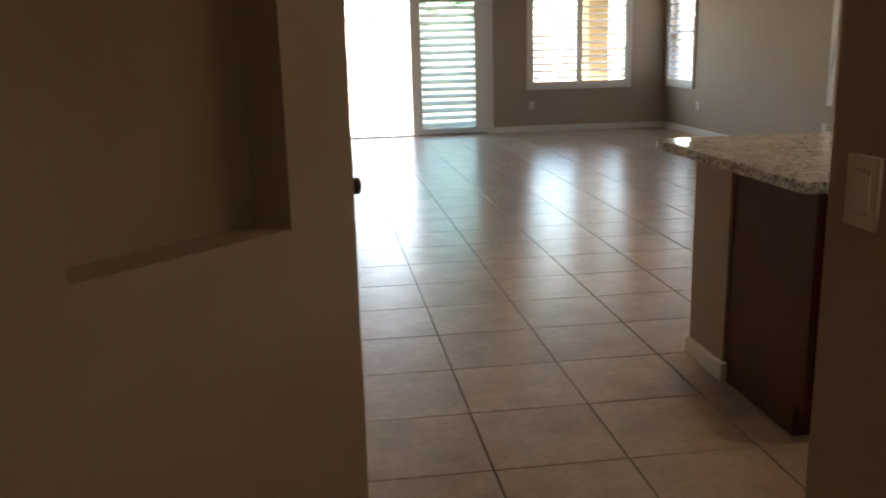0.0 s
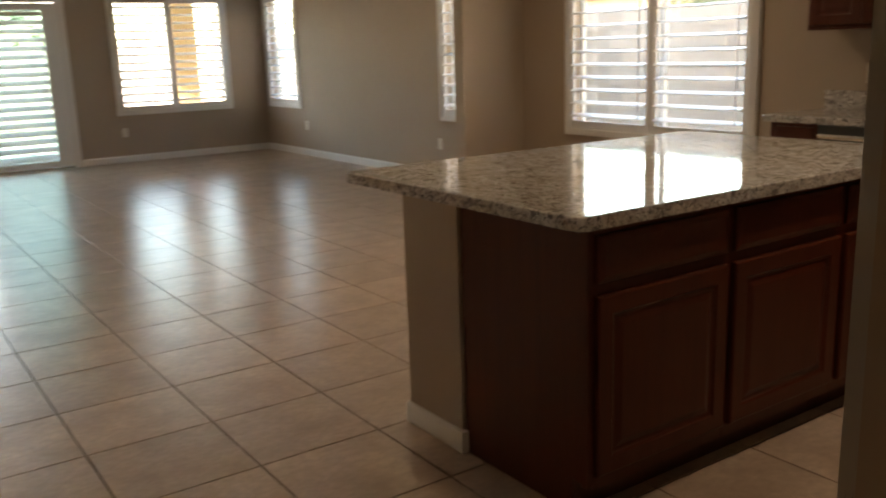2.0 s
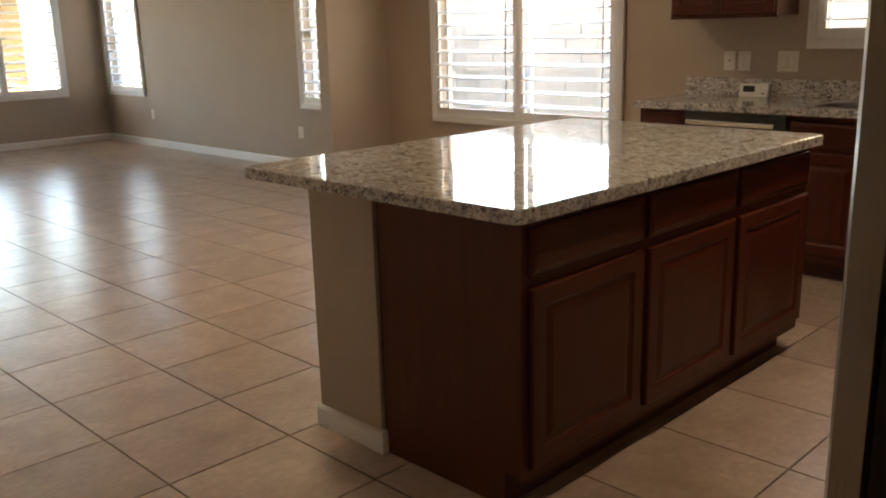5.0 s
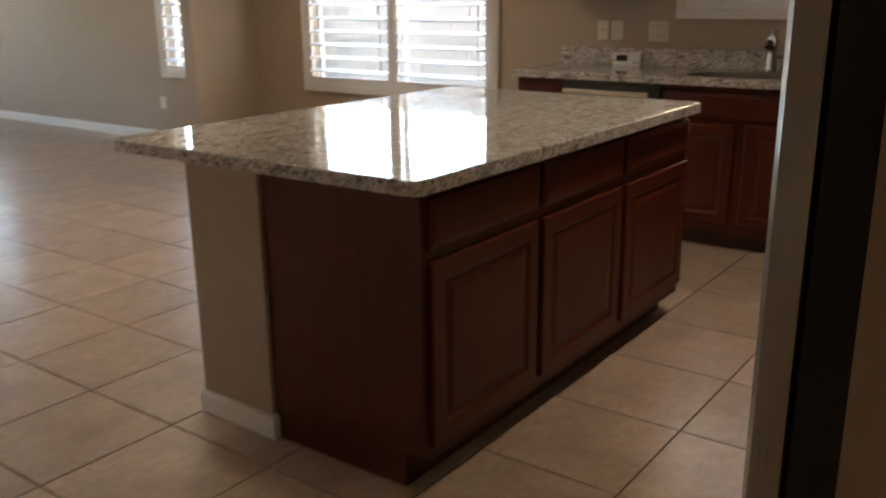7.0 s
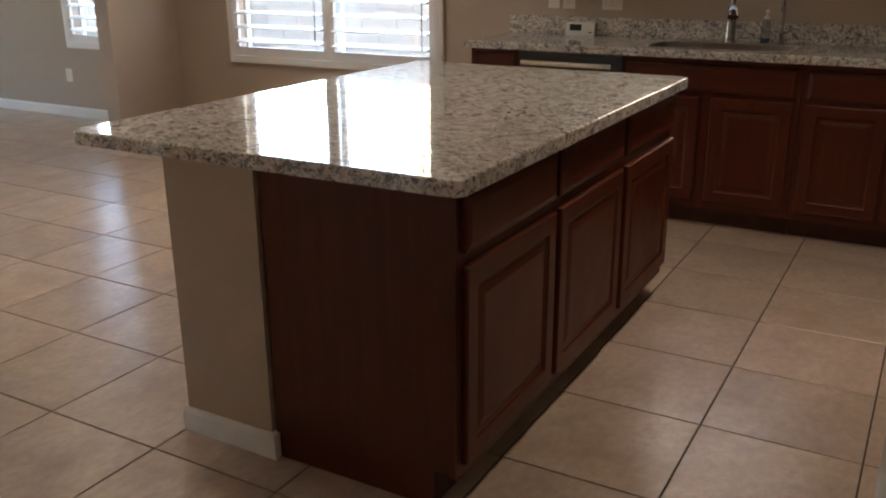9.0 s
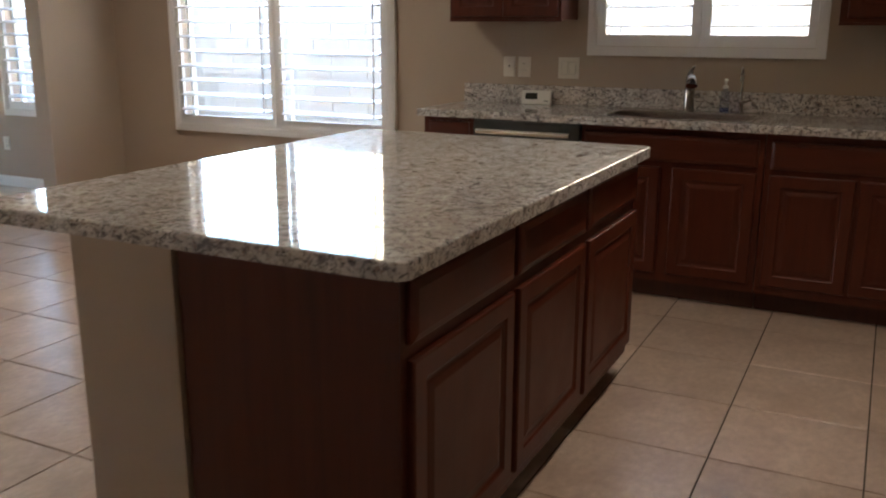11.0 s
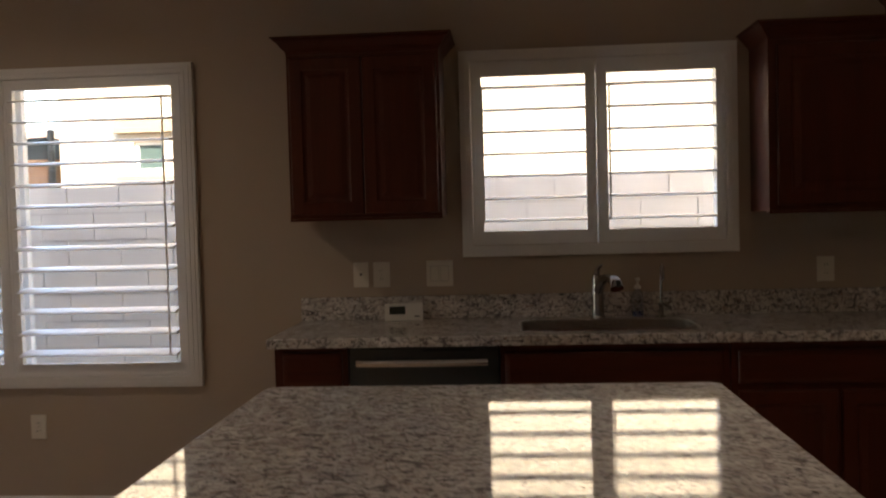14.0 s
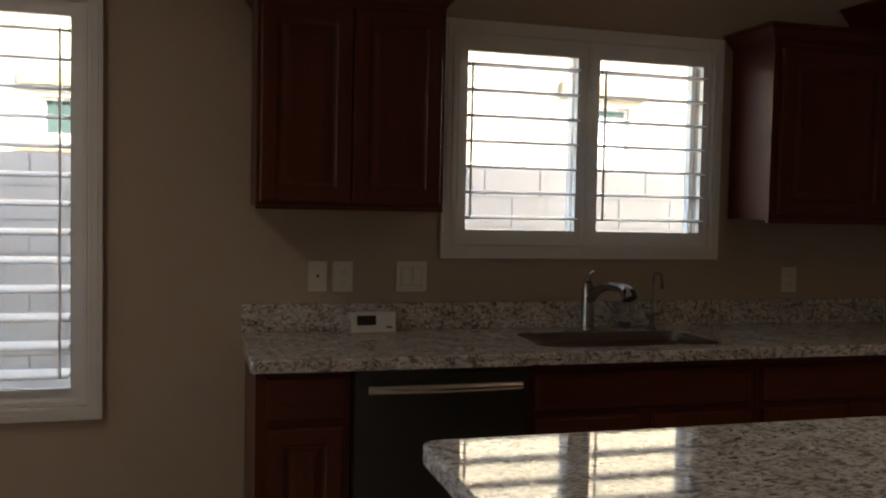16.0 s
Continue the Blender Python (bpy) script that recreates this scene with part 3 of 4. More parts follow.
# dishwasher
dw = thing("dishwasher", east(XF, 4.984), "dark slate dishwasher with bright bar handle", "dishwasher")
part("body", solid(0.002, 0.0, 0.10, 0.598, 0.56, 0.868), BLACK, dw)
part("door_panel", solid(0.006, -0.022, 0.115, 0.594, -0.001, 0.866, 0.004), SLATE, dw)
part("control_strip", solid(0.30, -0.0235, 0.853, 0.50, -0.0225, 0.862), BLACKPL, dw)
part("kick_plate", solid(0.01, 0.05, 0.002, 0.59, 0.06, 0.098), BLACK, dw)
bar = part("handle", tube([(0.04 + 0.515 * i / 14, -0.062 - 0.010 * math.sin(math.pi * i / 14), 0.812) for i in range(15)], 0.0155, 14), STEEL_H, dw, "bright stainless bar handle")
for u in (0.06, 0.535):
    part("handle_post", tube([(u, -0.022, 0.812), (u, -0.062, 0.812)], 0.008, 10), STEEL_H, dw)

# counter, backsplash, sink
SINK = (4.600, 3.588, 4.962, 4.290)
ct = thing("kitchen_countertop", pose(0, 0, 0.876), "speckled beige granite counter with eased edge", "countertop")
part("granite_slab", slab(rect_loop(4.492, 1.955, 5.124, 5.306, 0.012, 5), rect_loop(SINK[0], SINK[1], SINK[2], SINK[3], 0.06, 5), 0.0, 0.039, 0.007), GRANITE, ct)
bs = thing("backsplash", pose(0, 0, 0.916), "low speckled granite backsplash on the counter", "backsplash")
part("granite_strip", solid(5.104, 1.957, 0.0, 5.1245, 5.304, 0.104, 0.003), GRANITE, bs)
sk = thing("sink", pose(0, 0, 0), "double bowl stainless undermount sink", "sink")
for y0, y1 in ((3.975, 4.300), (3.578, 3.955)):
    x0, x1 = 4.590, 4.972
    bm = loops([[(x, y, 0.874) for x, y in rect_loop(x0 - 0.012, y0 - 0.008, x1 + 0.012, y1 + 0.008, 0.05, 5)],
                [(x, y, 0.872) for x, y in rect_loop(x0, y0, x1, y1, 0.05, 5)],
                [(x, y, 0.73) for x, y in rect_loop(x0 + 0.008, y0 + 0.008, x1 - 0.008, y1 - 0.008, 0.05, 5)],
                [(x, y, 0.70) for x, y in rect_loop(x0 + 0.04, y0 + 0.04, x1 - 0.04, y1 - 0.04, 0.04, 5)]], close=False)
    bot = bm.verts[:][-len(rect_loop(0, 0, 1, 1, 0.1, 5)):]
    bm.faces.new(bot)
    bowl = part("bowl", bm, SINKM, sk)
    part("drain", turned([(0.044, 0.7005), (0.042, 0.704), (0.030, 0.7025), (0.005, 0.7022)]), CHROME, bowl, at=pose((x0 + x1) / 2, (y0 + y1) / 2, 0))
part("divider", solid(4.597, 3.957, 0.80, 4.965, 3.973, 0.868, 0.004), SINKM, sk)
band = loops([[(x, y, z) for x, y in rect_loop(SINK[0] + d, SINK[1] + d, SINK[2] - d, SINK[3] - d, 0.06, 5)]
              for d, z in ((0.0035, 0.870), (0.0035, 0.913), (-0.006, 0.9165), (-0.010, 0.9155))], close=False)
part("rim", band, SINKM, sk, "thin steel sink rim")

# pull-out faucet
fa = thing("faucet", pose(5.02, 3.950, 0.915), "brushed nickel pull-out kitchen faucet behind the sink", "faucet")
part("base_ring", turned([(0.031, 0.0), (0.031, 0.006), (0.027, 0.012), (0.024, 0.014)]), NICKEL, fa)
part("column", tube([(0, 0, 0.012), (0, 0, 0.06), (0.001, 0.001, 0.12), (0.002, 0.002, 0.165), (0.002, 0.003, 0.19)], 0.027, 18, [1.05, 1.0, 0.96, 0.88, 0.70]), NICKEL, fa)
part("lever", tube([(0.0, 0.004, 0.188), (0.008, 0.002, 0.205), (0.004, -0.006, 0.222), (-0.010, -0.020, 0.236)], 0.011, 12, [1.4, 1.2, 0.9, 0.6]), NICKEL, fa)
spout = part("spout", tube([(-0.004, -0.001, 0.115), (-0.05, -0.011, 0.160), (-0.10, -0.023, 0.183), (-0.15, -0.034, 0.188), (-0.20, -0.046, 0.182)], 0.019, 14, [1.1, 1.05, 0.95, 0.95, 1.0]), NICKEL, fa)
head = part("spray_head", tube([(-0.195, -0.045, 0.184), (-0.218, -0.050, 0.178), (-0.236, -0.054, 0.164), (-0.246, -0.056, 0.148)], 0.024, 14, [0.85, 1.05, 1.2, 1.25]), CHROME, spout)
part("spray_button", solid(-0.010, -0.003, -0.013, 0.010, 0.003, 0.013, 0.002), BLACKPL, spout, "dark grey spray button", at=pose(-0.262, -0.060, 0.172, -30, 0, -77))

# filtered water tap
ro = thing("water_filter_tap", pose(4.985, 3.680, 0.915), "thin nickel gooseneck filter tap by the sink", "faucet")
part("tap_base", turned([(0.020, 0.0), (0.020, 0.006), (0.012, 0.012), (0.011, 0.05), (0.013, 0.055), (0.013, 0.066), (0.006, 0.072)]), NICKEL, ro)
neck = [(0, 0, 0.07 + 0.02 * i) for i in range(7)] + [(-0.035 + 0.035 * math.cos(radians(a)), 0, 0.19 + 0.045 * math.sin(radians(a))) for a in range(15, 181, 15)] + [(-0.07, 0, 0.17)]
part("gooseneck", tube(neck, 0.0058, 10), NICKEL, ro)
part("lever", tube([(0, -0.008, 0.058), (-0.004, -0.03, 0.066), (-0.008, -0.046, 0.075)], 0.005, 8, [1.0, 1.1, 1.3]), NICKEL, ro)

# soap bottle
so = thing("soap_bottle", pose(5.045, 3.772, 0.9155), "clear pump bottle with a little blue soap", "bottle")
part("bottle_body", turned([(0.023, 0.0), (0.025, 0.006), (0.025, 0.085), (0.022, 0.105), (0.013, 0.118), (0.012, 0.124)]), BOTTLE, so)
part("soap", turned([(0.020, 0.004), (0.0225, 0.008), (0.0225, 0.026)]), SOAP, so, "blue liquid soap")
part("pump", turned([(0.014, 0.1245), (0.014, 0.138), (0.005, 0.140), (0.005, 0.160), (0.010, 0.162), (0.010, 0.172)]), WHITEPL, so)
part("nozzle", tube([(0, 0, 0.168), (-0.02, 0, 0.169), (-0.036, 0, 0.162)], 0.0055, 8), WHITEPL, so)

# white electronic display box leaning on the backsplash
th = thing("thermostat", pose(5.030, 4.905, 0.9165, -8, 0, -87), "white plastic thermostat with dark screen standing on the counter", "thermostat")
part("case", solid(0, 0, 0, 0.172, 0.030, 0.078, 0.005, 3), WHITEPL, th)
part("screen", solid(0.022, -0.0015, 0.028, 0.094, 0.001, 0.064, 0.001), LCD, th, "dark lcd screen")
for k in range(2):
    part("button", solid(0.112 + 0.026 * k, -0.003, 0.040, 0.130 + 0.026 * k, 0.001, 0.054, 0.0015), WHITEPL, th)
part("logo_bar", solid(0.135, -0.001, 0.016, 0.158, 0.001, 0.022), BLACKPL, th)


# wall cabinets
def crown(w, d, z, h, out, left=True, right=True):
    """A flared moulding round a cabinet top: front and both returns."""
    prof = [(0.0, 0.0), (0.006, 0.0), (0.008, 0.10), (0.016, 0.18), (0.30, 0.40), (0.62, 0.72), (0.80, 0.80), (0.82, 0.92), (1.0, 0.94), (1.0, 1.0)]
    rows_ = []
    for o, r in prof:
        e = o * out
        rows_.append([(-e if left else 0, d, z + r * h), (-e if left else 0, -e, z + r * h), (w + (e if right else 0), -e, z + r * h), (w + (e if right else 0), d, z + r * h)])
    return loops(rows_)


def wall_cabinet(y1, w, z0, z1, boards, ch, label, left=True, right=True):
    cab = cabinet(east(4.842, y1), w, 0.282, boards, label, z0, z1, False, "wall cabinets")
    part("crown_moulding", crown(w, 0.282, z1 + 0.0005, ch, 0.055, left, right), CHERRY_H, cab)
    part("light_rail", solid(0.0, -0.004, z0 - 0.012, w, 0.020, z0 - 0.0005, 0.003), CHERRY_H, cab)
    return cab


wall_cabinet(5.275, 0.660, 1.387, 2.088, [(0.014, 0.3255, 1.401, 2.074, "door"), (0.3285, 0.646, 1.401, 2.074, "door")], 0.072, "dark cherry wall cabinet with two raised panel doors and crown moulding")
wall_cabinet(3.255, 0.585, 1.370, 2.075, [(0.034, 0.556, 1.392, 2.055, "door")], 0.072, "dark cherry wall cabinet with one raised panel door and crown moulding", True, False)
wall_cabinet(2.668, 0.715, 1.370, 2.235, [(0.034, 0.40, 1.392, 2.215, "door")], 0.070, "taller dark cherry wall cabinet in the corner", True, False)

# refrigerator
fr = thing("refrigerator", pose(1.283, 2.850, 0), "stainless side by side refrigerator with black sides and bar handle", "refrigerator")


def fridge_door(x0, x1, z0, z1):
    """A door with a gently bowed front and rounded ends."""
    n = 16
    sec = [(x1, -0.047), (x0, -0.047)]
    for i in range(n + 1):
        x = x0 + (x1 - x0) * i / n
        c = (x - 0.455) / 0.455
        bow = 0.011 + 0.040 * (1 - c * c)
        edge = min(1.0, min(x - x0, x1 - x) / 0.014)
        sec.append((x, bow - 0.010 * (1 - math.sqrt(max(0.0, 1 - (1 - edge) ** 2)))))
    return curved(loops([[(x, y, z) for x, y in sec] for z in (z0, z1)]))


part("cabinet", solid(0.004, -0.75, 0.03, 0.906, -0.057, 1.76, 0.004), BLACK, fr, "black textured side panels")
d1 = part("door", fridge_door(0.0, 0.4535, 0.06, 1.775), FRIDGE_STEEL, fr)
d2 = part("door", fridge_door(0.4565, 0.91, 0.06, 1.775), FRIDGE_STEEL, fr)
for d, x in ((d1, 0.405), (d2, 0.505)):
    part("handle", tube([(x, 0.042, 0.845), (x, 0.054, 0.855), (x, 0.064, 0.88), (x, 0.069, 0.935), (x, 0.071, 1.26), (x, 0.069, 1.60), (x, 0.064, 1.645), (x, 0.054, 1.667), (x, 0.042, 1.675)], 0.0130, 14), STEEL, d)
for x in (0.08, 0.83):
    for y in (-0.70, -0.12):
        part("foot", turned([(0.02, 0.0005), (0.02, 0.032)], 12), BLACKPL, fr, at=pose(x, y, 0))


# ---- switch and outlet plates ----
def wall_plate(at, w, h, kind, label):
    pl = thing("switch_plate" if kind in ("rocker", "dimmer") else "outlet_plate", at, label, "switch" if kind in ("rocker", "dimmer") else "outlet", "wall plates")
    bm = solid(-w / 2, -0.006, -h / 2, w / 2, 0, h / 2)
    rounded(bm, 0.003, 2, lambda e: all(v.co.y < -0.005 for v in e.verts))
    part("plate", bm, PLATE, pl)
    if kind == "outlet":
        for s in (-1, 1):
            rec = part("receptacle", solid(-0.016, -0.008, s * 0.0195 - 0.0135, 0.016, -0.0055, s * 0.0195 + 0.0135, 0.003), PLATE, pl)
            for x in (-0.006, 0.006):
                part("slot", solid(x - 0.001, -0.0084, s * 0.0195 - 0.004, x + 0.001, -0.0078, s * 0.0195 + 0.004), BLACKPL, rec)
        part("screw", solid(-0.002, -0.0068, -0.002, 0.002, -0.0058, 0.002), STEEL, pl)
    elif kind == "jack":
        part("jack", solid(-0.005, -0.009, -0.003, 0.005, -0.0055, 0.007, 0.001), BLACKPL, pl)
    else:
        n = max(1, round(w / 0.06))
        for k in range(n):
            x = (k - (n - 1) / 2) * 0.046
            # gap shade painted as a thin darker ring
            part("rocker_frame", sheet(x - 0.0195, x + 0.0195, -0.036, 0.036, [(x - 0.0172, x + 0.0172, -0.0337, 0.0337)], 0.0018, -0.0076), PLATE_SHADE, pl)
            part("rocker", solid(x - 0.0165, -0.0105, -0.033, x + 0.0165, -0.0055, 0.033, 0.002), PLATE, pl)
            if kind == "dimmer":
                part("slider", solid(x + 0.0195, -0.009, -0.026, x + 0.0225, -0.0055, 0.028, 0.001), PLATE, pl)
    return pl


wall_plate(east(XK, 5.023, 1.122), 0.070, 0.115, "jack", "almond wall plate with a single jack above the counter")
wall_plate(east(XK, 4.927, 1.121), 0.076, 0.115, "outlet", "almond outlet plate above the counter")
wall_plate(east(XK, 4.657, 1.121), 0.122, 0.118, "rocker", "almond double rocker switch plate above the counter")
wall_plate(east(XK, 2.933, 1.106), 0.074, 0.110, "outlet", "almond outlet plate above the far end of the counter")
wall_plate(east(XK, 6.605, 0.425), 0.074, 0.115, "outlet", "almond outlet plate below the nook window")
wall_plate(east(XL, 12.83, 0.40), 0.074, 0.115, "outlet", "almond outlet plate low on the living room wall")
wall_plate(east(XL, 9.72, 0.37), 0.074, 0.115, "outlet", "almond outlet plate low by the narrow window")
wall_plate(pose(3.25, YN, 0.39), 0.074, 0.115, "outlet", "almond outlet plate low on the end wall")
wall_plate(pose(1.015, 2.575, 1.114, 0, 0, -90), 0.086, 0.118, "dimmer", "almond dimmer switch plate on the hallway wall")


# ---- outside ----
tagged(part("ground", solid(-400, -400, -0.32, 400, 400, -0.16), GROUND), "tan desert gravel yard", "ground", kind="structure")
tagged(part("patio", solid(-3.0, YN + 0.165, -0.16, 8.0, YN + 5.0, -0.06, 0.01), CONCRETE), "pale concrete patio slab", "patio", kind="structure")

col = thing("patio_column", pose(5.52, 18.2, -0.06), "square tan stucco patio column in sunlight", "column")
part("shaft", solid(-0.20, -0.20, 0.15, 0.20, 0.20, 2.758, 0.02), COLUMN, col)
part("plinth", solid(-0.25, -0.25, 0.0, 0.25, 0.25, 0.149, 0.02), COLUMN, col)

cover = thing("patio_cover", pose(0, 0, 0), "tan stucco patio cover on a square column", "patio cover")
part("cover_slab", solid(2.9, YN + 0.72, 2.86, 6.4, 18.55, 3.05, 0.02), STUCCO2, cover)
part("cover_beam", solid(2.9, 18.05, 2.70, 6.4, 18.35, 2.859, 0.02), STUCCO2, cover)

# neighbour's house
HX, HY = 10.1, 9.05
house = thing("neighbour_house", pose(0, 0, -0.16), "cream stucco neighbouring house beyond the block wall", "house")
wins = [(7.92, 8.25, 2.10, 2.41), (6.46, 6.76, 2.10, 2.45), (4.86, 5.42, 2.16, 2.52), (1.13, 1.76, 1.99, 2.62)]
part("wall", sheet(0, 22.0, 0, 4.6, [(HY - b, HY - a, c, d) for a, b, c, d in wins], 0.25), STUCCO, house, at=east(HX, HY))
part("return_wall", solid(HX + 0.25, HY - 0.25, 0, HX + 10, HY, 4.6), STUCCO, house)
part("roof", loops([[(HX - 0.5, HY + 0.5, 4.6), (HX - 0.5, HY - 22.5, 4.6), (HX + 10, HY - 22.5, 4.6), (HX + 10, HY + 0.5, 4.6)],
                    [(HX - 0.5, HY + 0.5, 4.75), (HX - 0.5, HY - 22.5, 4.75), (HX + 10, HY - 22.5, 4.75), (HX + 10, HY + 0.5, 4.75)],
                    [(HX + 4.6, HY - 4, 6.6), (HX + 4.6, HY - 18, 6.6), (HX + 4.9, HY - 18, 6.6), (HX + 4.9, HY - 4, 6.6)]]), ROOF, house)
for a, b, c, d in wins:
    w = part("window", sheet(0, b - a, c, d, [(0.03, b - a - 0.03, c + 0.03, d - 0.03)], 0.05, 0.06), TRIM, house, at=east(HX, b))
    part("pane", solid(0.02, 0.08, c + 0.02, b - a - 0.02, 0.09, d - 0.02), TINT, w)
    # White sheet added to make the pane bright below its top strip.
    if a < 5:
        part("blind", solid(0.031, 0.066, c + 0.031, b - a - 0.031, 0.078, d - 0.10), TRIM, w, "white sheet over the pane below its top strip")
    part("popout_trim", solid(HX - 0.09, a - 0.17, d + 0.09, HX - 0.001, b + 0.17, d + 0.23, 0.012), STUCCO2, house)
    part("popout_sill", solid(HX - 0.09, a - 0.17, c - 0.13, HX - 0.001, b + 0.17, c - 0.05, 0.012), STUCCO2, house)

# house further off
far = thing("distant_house", pose(24, 22, -0.16), "pale tan house with low roof behind the yards", "house")
part("wall", sheet(0, 16, 0, 3.0, [(3, 4.6, 1.0, 2.3), (9, 10.6, 1.0, 2.3)], 0.3), STUCCO, far, at=east(0, 6, 0))
part("gable_wall", solid(0.301, -10, 0, 9, 6, 2.99), STUCCO, far)
for y in (6 - 3.8, 6 - 9.8):
    w = part("window", sheet(-0.8, 0.8, 1.0, 2.3, [(-0.74, 0.74, 1.06, 2.24)], 0.06, 0.08), TRIM, far, at=east(0, y, 0))
    part("pane", solid(-0.75, 0.10, 1.05, 0.75, 0.11, 2.25), TINT, w)
part("roof", loops([[(-0.6, -10.6, 3.0), (9.6, -10.6, 3.0), (9.6, 6.6, 3.0), (-0.6, 6.6, 3.0)], [(-0.6, -10.6, 3.15), (9.6, -10.6, 3.15), (9.6, 6.6, 3.15), (-0.6, 6.6, 3.15)],
                    [(4.3, -6, 4.6), (4.7, -6, 4.6), (4.7, 2, 4.6), (4.3, 2, 4.6)]]), ROOF, far)

# shade sail on posts in the yard behind
sail = thing("shade_sail", pose(0, 0, -0.16), "dark shade sail stretched between steel posts", "shade sail")
corners = [Vector((13.0, 10.7, 2.80)), Vector((13.0, 19.0, 3.15)), Vector((16.5, 19.4, 2.85)), Vector((16.5, 11.0, 2.65))]
bm = bmesh.new()
N = 10
grid = []
for i in range(N + 1):
    for j in range(N + 1):
        s, t = i / N, j / N
        sag = 0.5 * (4 * s * (1 - s)) * (4 * t * (1 - t)) ** 0.5 * 0.35
        q = (corners[0] * (1 - s) + corners[1] * s) * (1 - t) + (corners[3] * (1 - s) + corners[2] * s) * t
        grid.append(bm.verts.new(q - Vector((0, 0, sag + 0.25 * 4 * s * (1 - s) * (1 - t) * 0.6))))
for i in range(N):
    for j in range(N):
        a = i * (N + 1) + j
        bm.faces.new([grid[a], grid[a + 1], grid[a + N + 2], grid[a + N + 1]])
bmesh.ops.solidify(bm, geom=bm.faces[:], thickness=0.01)
part("cloth", bm, CLOTH, sail)
for c in corners:
    part("post", tube([(c.x, c.y, 0), (c.x, c.y, c.z + 0.1)], 0.05, 10), BLACK, sail)


pillar = thing("garden_pillar", pose(13.4, 11.0, -0.16), "terracotta stucco pillar in the yard behind", "pillar")
part("pillar_shaft", solid(-0.22, -0.22, 0.0, 0.22, 0.22, 2.42, 0.02), PILLAR, pillar)
part("pillar_cap", solid(-0.27, -0.27, 2.421, 0.27, 0.27, 2.50, 0.02), PILLAR, pillar)


def shrub(x, y, h, seed, clumps=60, trunk=0.3):
    """A leafy tree: trunk, limbs and several hundred small leaves in loose clumps."""
    rng = random.Random(seed)
    tr = thing("tree", pose(x, y, -0.17), "small leafy green tree in the yard", "tree", "yard trees")
    part("trunk", tube([(0, 0, 0), (0.04, 0.02, h * 0.25), (-0.03, 0.05, h * 0.5), (0.02, 0.0, h * 0.75)], 0.06 * h / 3, 8, [1.3, 1.0, 0.7, 0.3]), BARK, tr)
    vs, fs = [], []
    for k in range(clumps):
        a, r = rng.uniform(0, 6.283), h * 0.32 * math.sqrt(rng.random())
        cz = h * rng.uniform(trunk, 0.97)
        r *= 1.2 - 0.75 * abs(cz / h - 0.6) / 0.4
        cxx, cyy = r * math.cos(a), r * math.sin(a)
        for _ in range(22):
            p = Vector((cxx, cyy, cz)) + Vector([rng.gauss(0, 0.09 * h / 2.5) for _ in range(3)])
            u = Vector([rng.uniform(-1, 1) for _ in range(3)]).normalized()
            w = u.cross(Vector([rng.uniform(-1, 1) for _ in range(3)])).normalized()
            L, W = rng.uniform(0.04, 0.08), rng.uniform(0.015, 0.03)
            i = len(vs)
            vs += [p - u * L, p + w * W, p + u * L, p - w * W]
            fs.append((i, i + 1, i + 2, i + 3))
    me = bpy.data.meshes.new("crown")
    me.from_pydata(vs, [], fs)
    me.materials.append(LEAF)
    tagged(part("crown", me, LEAF, tr), kind="stuff")
    return tr


for k, (x, y, h) in enumerate(((2.6, 24.6, 3.6), (1.2, 25.3, 3.0), (4.0, 25.2, 2.9), (8.9, 18.2, 3.6), (9.2, 20.6, 3.4), (12.3, 11.25, 2.45), (12.3, 11.9, 2.5), (13.6, 13.0, 2.5))):
    shrub(x, y, h, 10 + k)

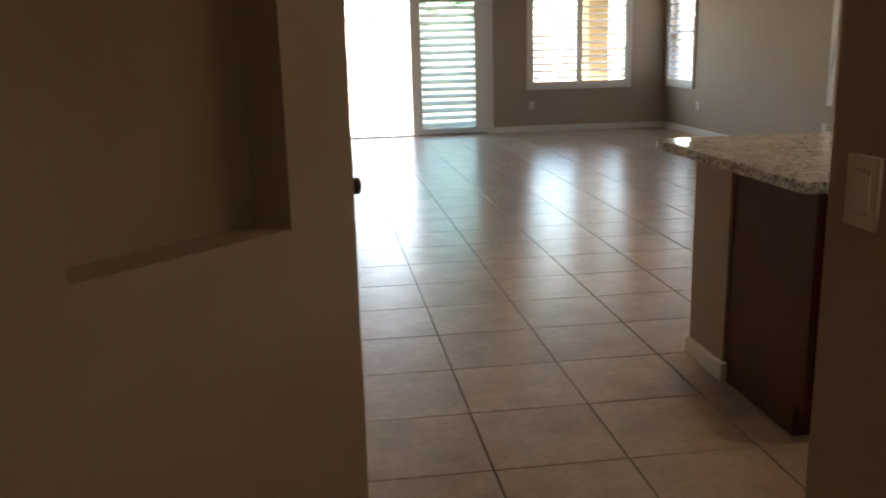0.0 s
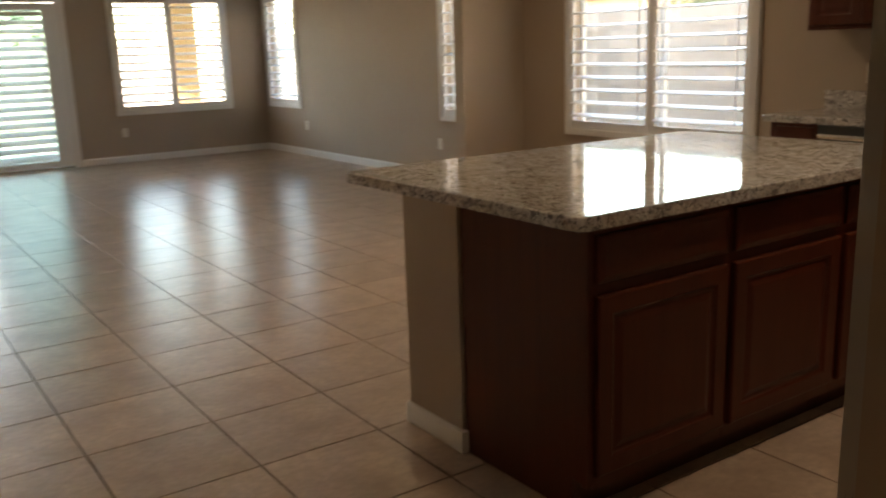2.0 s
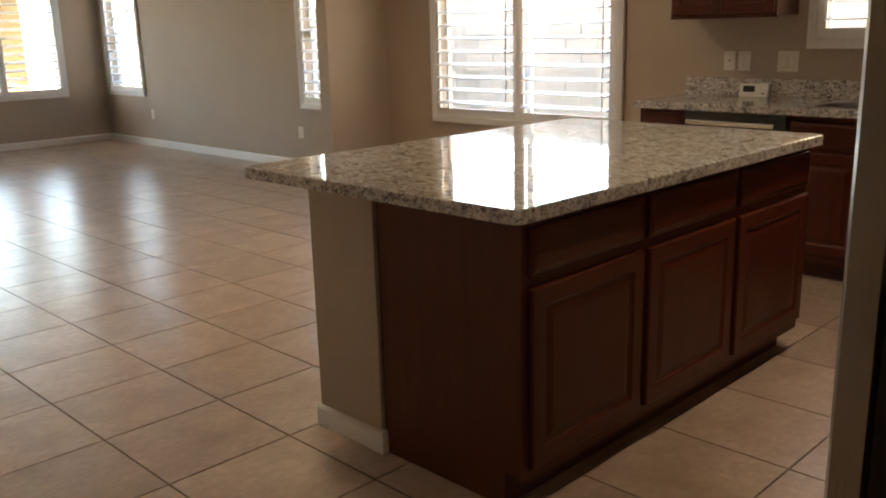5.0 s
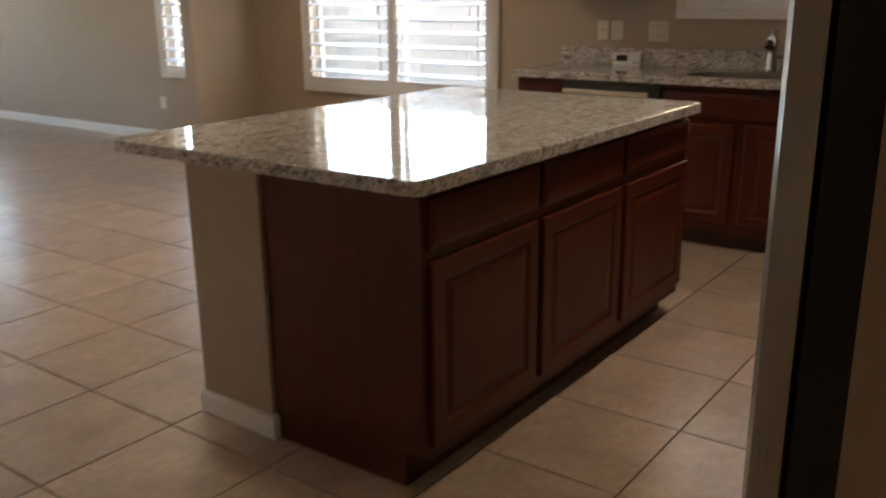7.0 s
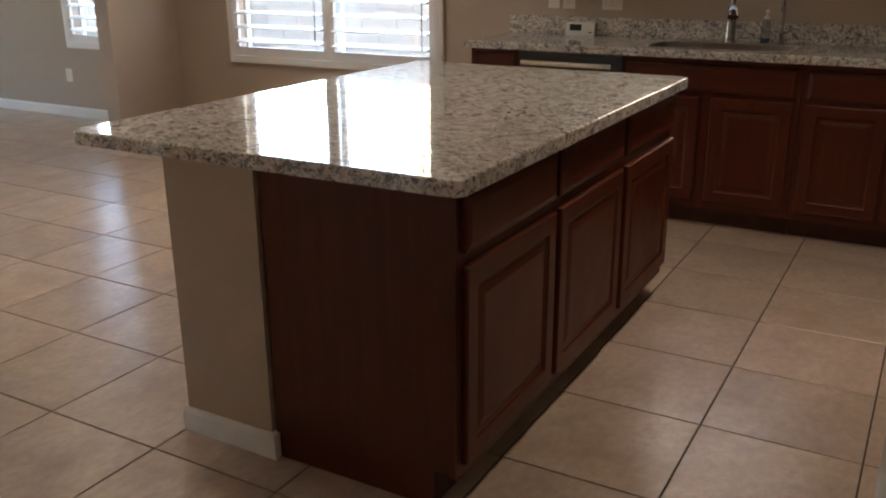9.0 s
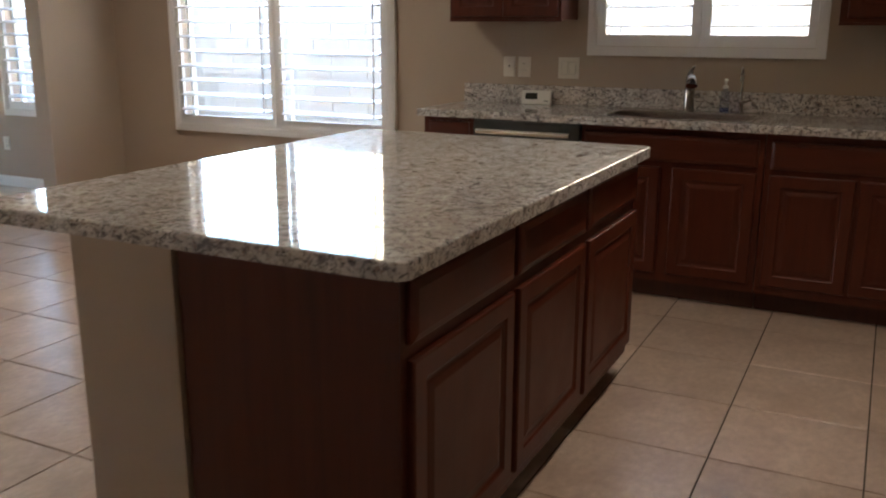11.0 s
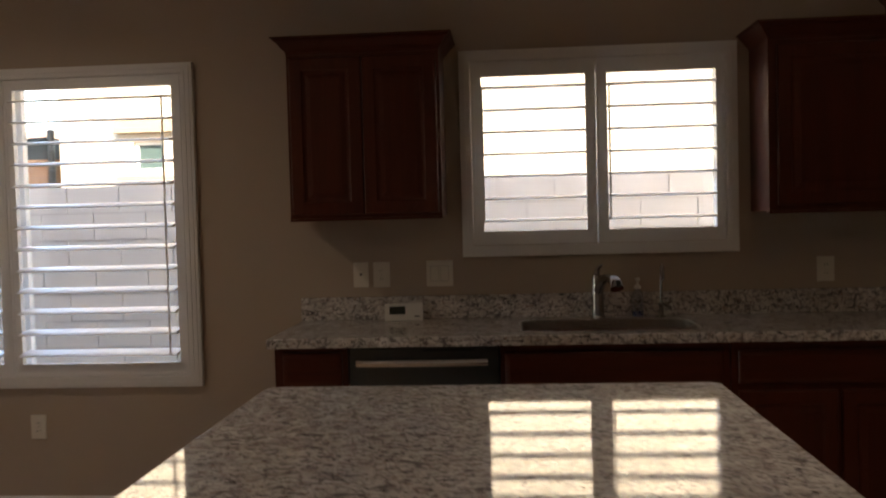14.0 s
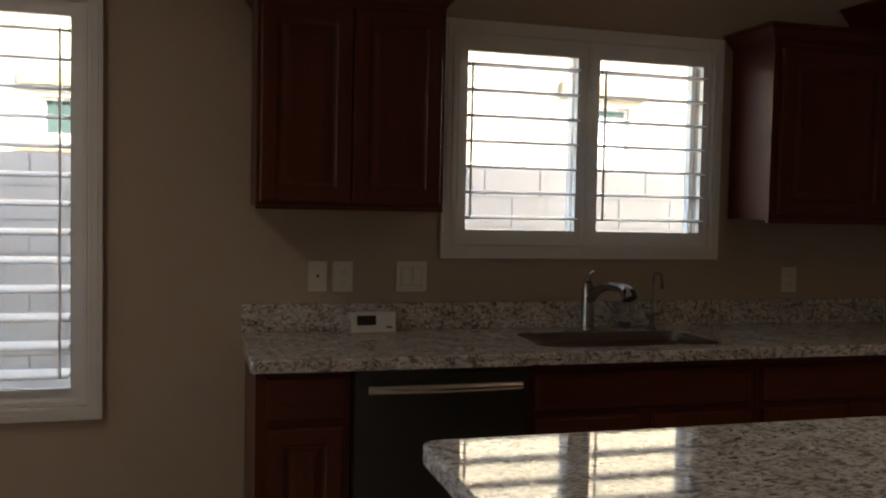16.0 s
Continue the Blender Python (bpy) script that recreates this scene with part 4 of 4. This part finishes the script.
# concrete block walls: each near block is a piece of its own
fence = thing("block_wall", pose(0, 0, -0.16), "grey tan concrete block wall between the yards", "wall", kind="structure")
part("core", solid(7.42, -6.0, 0.0, 7.56, 24.0, 1.83), MORTAR, fence)
rear = thing("rear_block_wall", pose(0, 0, -0.16), "grey tan concrete block wall behind the patio", "wall", kind="structure")
part("core", solid(-12.0, 23.42, 0.0, 7.40, 23.56, 1.83), MORTAR, rear)
blk = mesh_of("block", solid(0, 0, 0, 0.392, 0.16, 0.193, 0.005, 1), BLOCK)
rest = bmesh.new()
for row in range(9):
    z = 0.035 + row * 0.2
    y = 9.2 + (0.2 if row % 2 else 0.0)
    while y > 1.0:
        part("block", blk, BLOCK, fence, at=east(7.405, y, z))
        y -= 0.4
    for y0, y1_ in ((-6.0, 1.0), (9.6, 23.4)):
        y = y0 + (0.2 if row % 2 else 0.0)
        while y < y1_ - 0.4:
            box(rest, 7.405, y, z, 7.565, y + 0.392, z + 0.193)
            y += 0.4
tagged(part("far_blocks", rest, BLOCK, fence), kind="stuff")
rest = bmesh.new()
for row in range(9):
    x = -11.8 + (0.2 if row % 2 else 0.0)
    while x < 7.0:
        box(rest, x, 23.40, 0.035 + row * 0.2, x + 0.392, 23.57, 0.228 + row * 0.2)
        x += 0.4
tagged(part("far_blocks", rest, BLOCK, rear), kind="stuff")

# ---- floor tiles, 457 mm ----
PITCH, GX, GY = 0.457, 1.562, 4.768
floor = bpy.data.objects["floor"]
bm = bmesh.new()
g = PITCH - 0.0058
lo = [bm.verts.new((x, y, -0.008)) for x, y in ((0, 0), (g, 0), (g, g), (0, g))]
m1 = [bm.verts.new((x, y, -0.0010)) for x, y in ((0, 0), (g, 0), (g, g), (0, g))]
e = 0.0012
hi = [bm.verts.new((x, y, 0.0)) for x, y in ((e, e), (g - e, e), (g - e, g - e), (e, g - e))]
for a, b in ((lo, m1), (m1, hi)):
    for i in range(4):
        bm.faces.new([a[i], a[(i + 1) % 4], b[(i + 1) % 4], b[i]])
bm.faces.new(hi)
tile = mesh_of("tile", bm, TILE, False)
vs, fs = [], []
for i in range(-6, 9):
    for j in range(-13, 21):
        x, y = GX + PITCH * i + 0.0029, GY + PITCH * j + 0.0029
        near = 0.0 < x + 0.457 and x < 4.7 and 1.5 < y < 10.6
        if near:
            part("tile", tile, TILE, floor, at=pose(x, y, 0))
        else:
            n = len(vs)
            vs += [(x + v.co.x, y + v.co.y, v.co.z) for v in tile.vertices]
            fs += [tuple(n + k for k in f.vertices) for f in tile.polygons]
me = bpy.data.meshes.new("outer_tiles")
me.from_pydata(vs, [], fs)
me.materials.append(TILE_FAR)
tagged(part("outer_tiles", me, TILE_FAR, floor), kind="stuff")
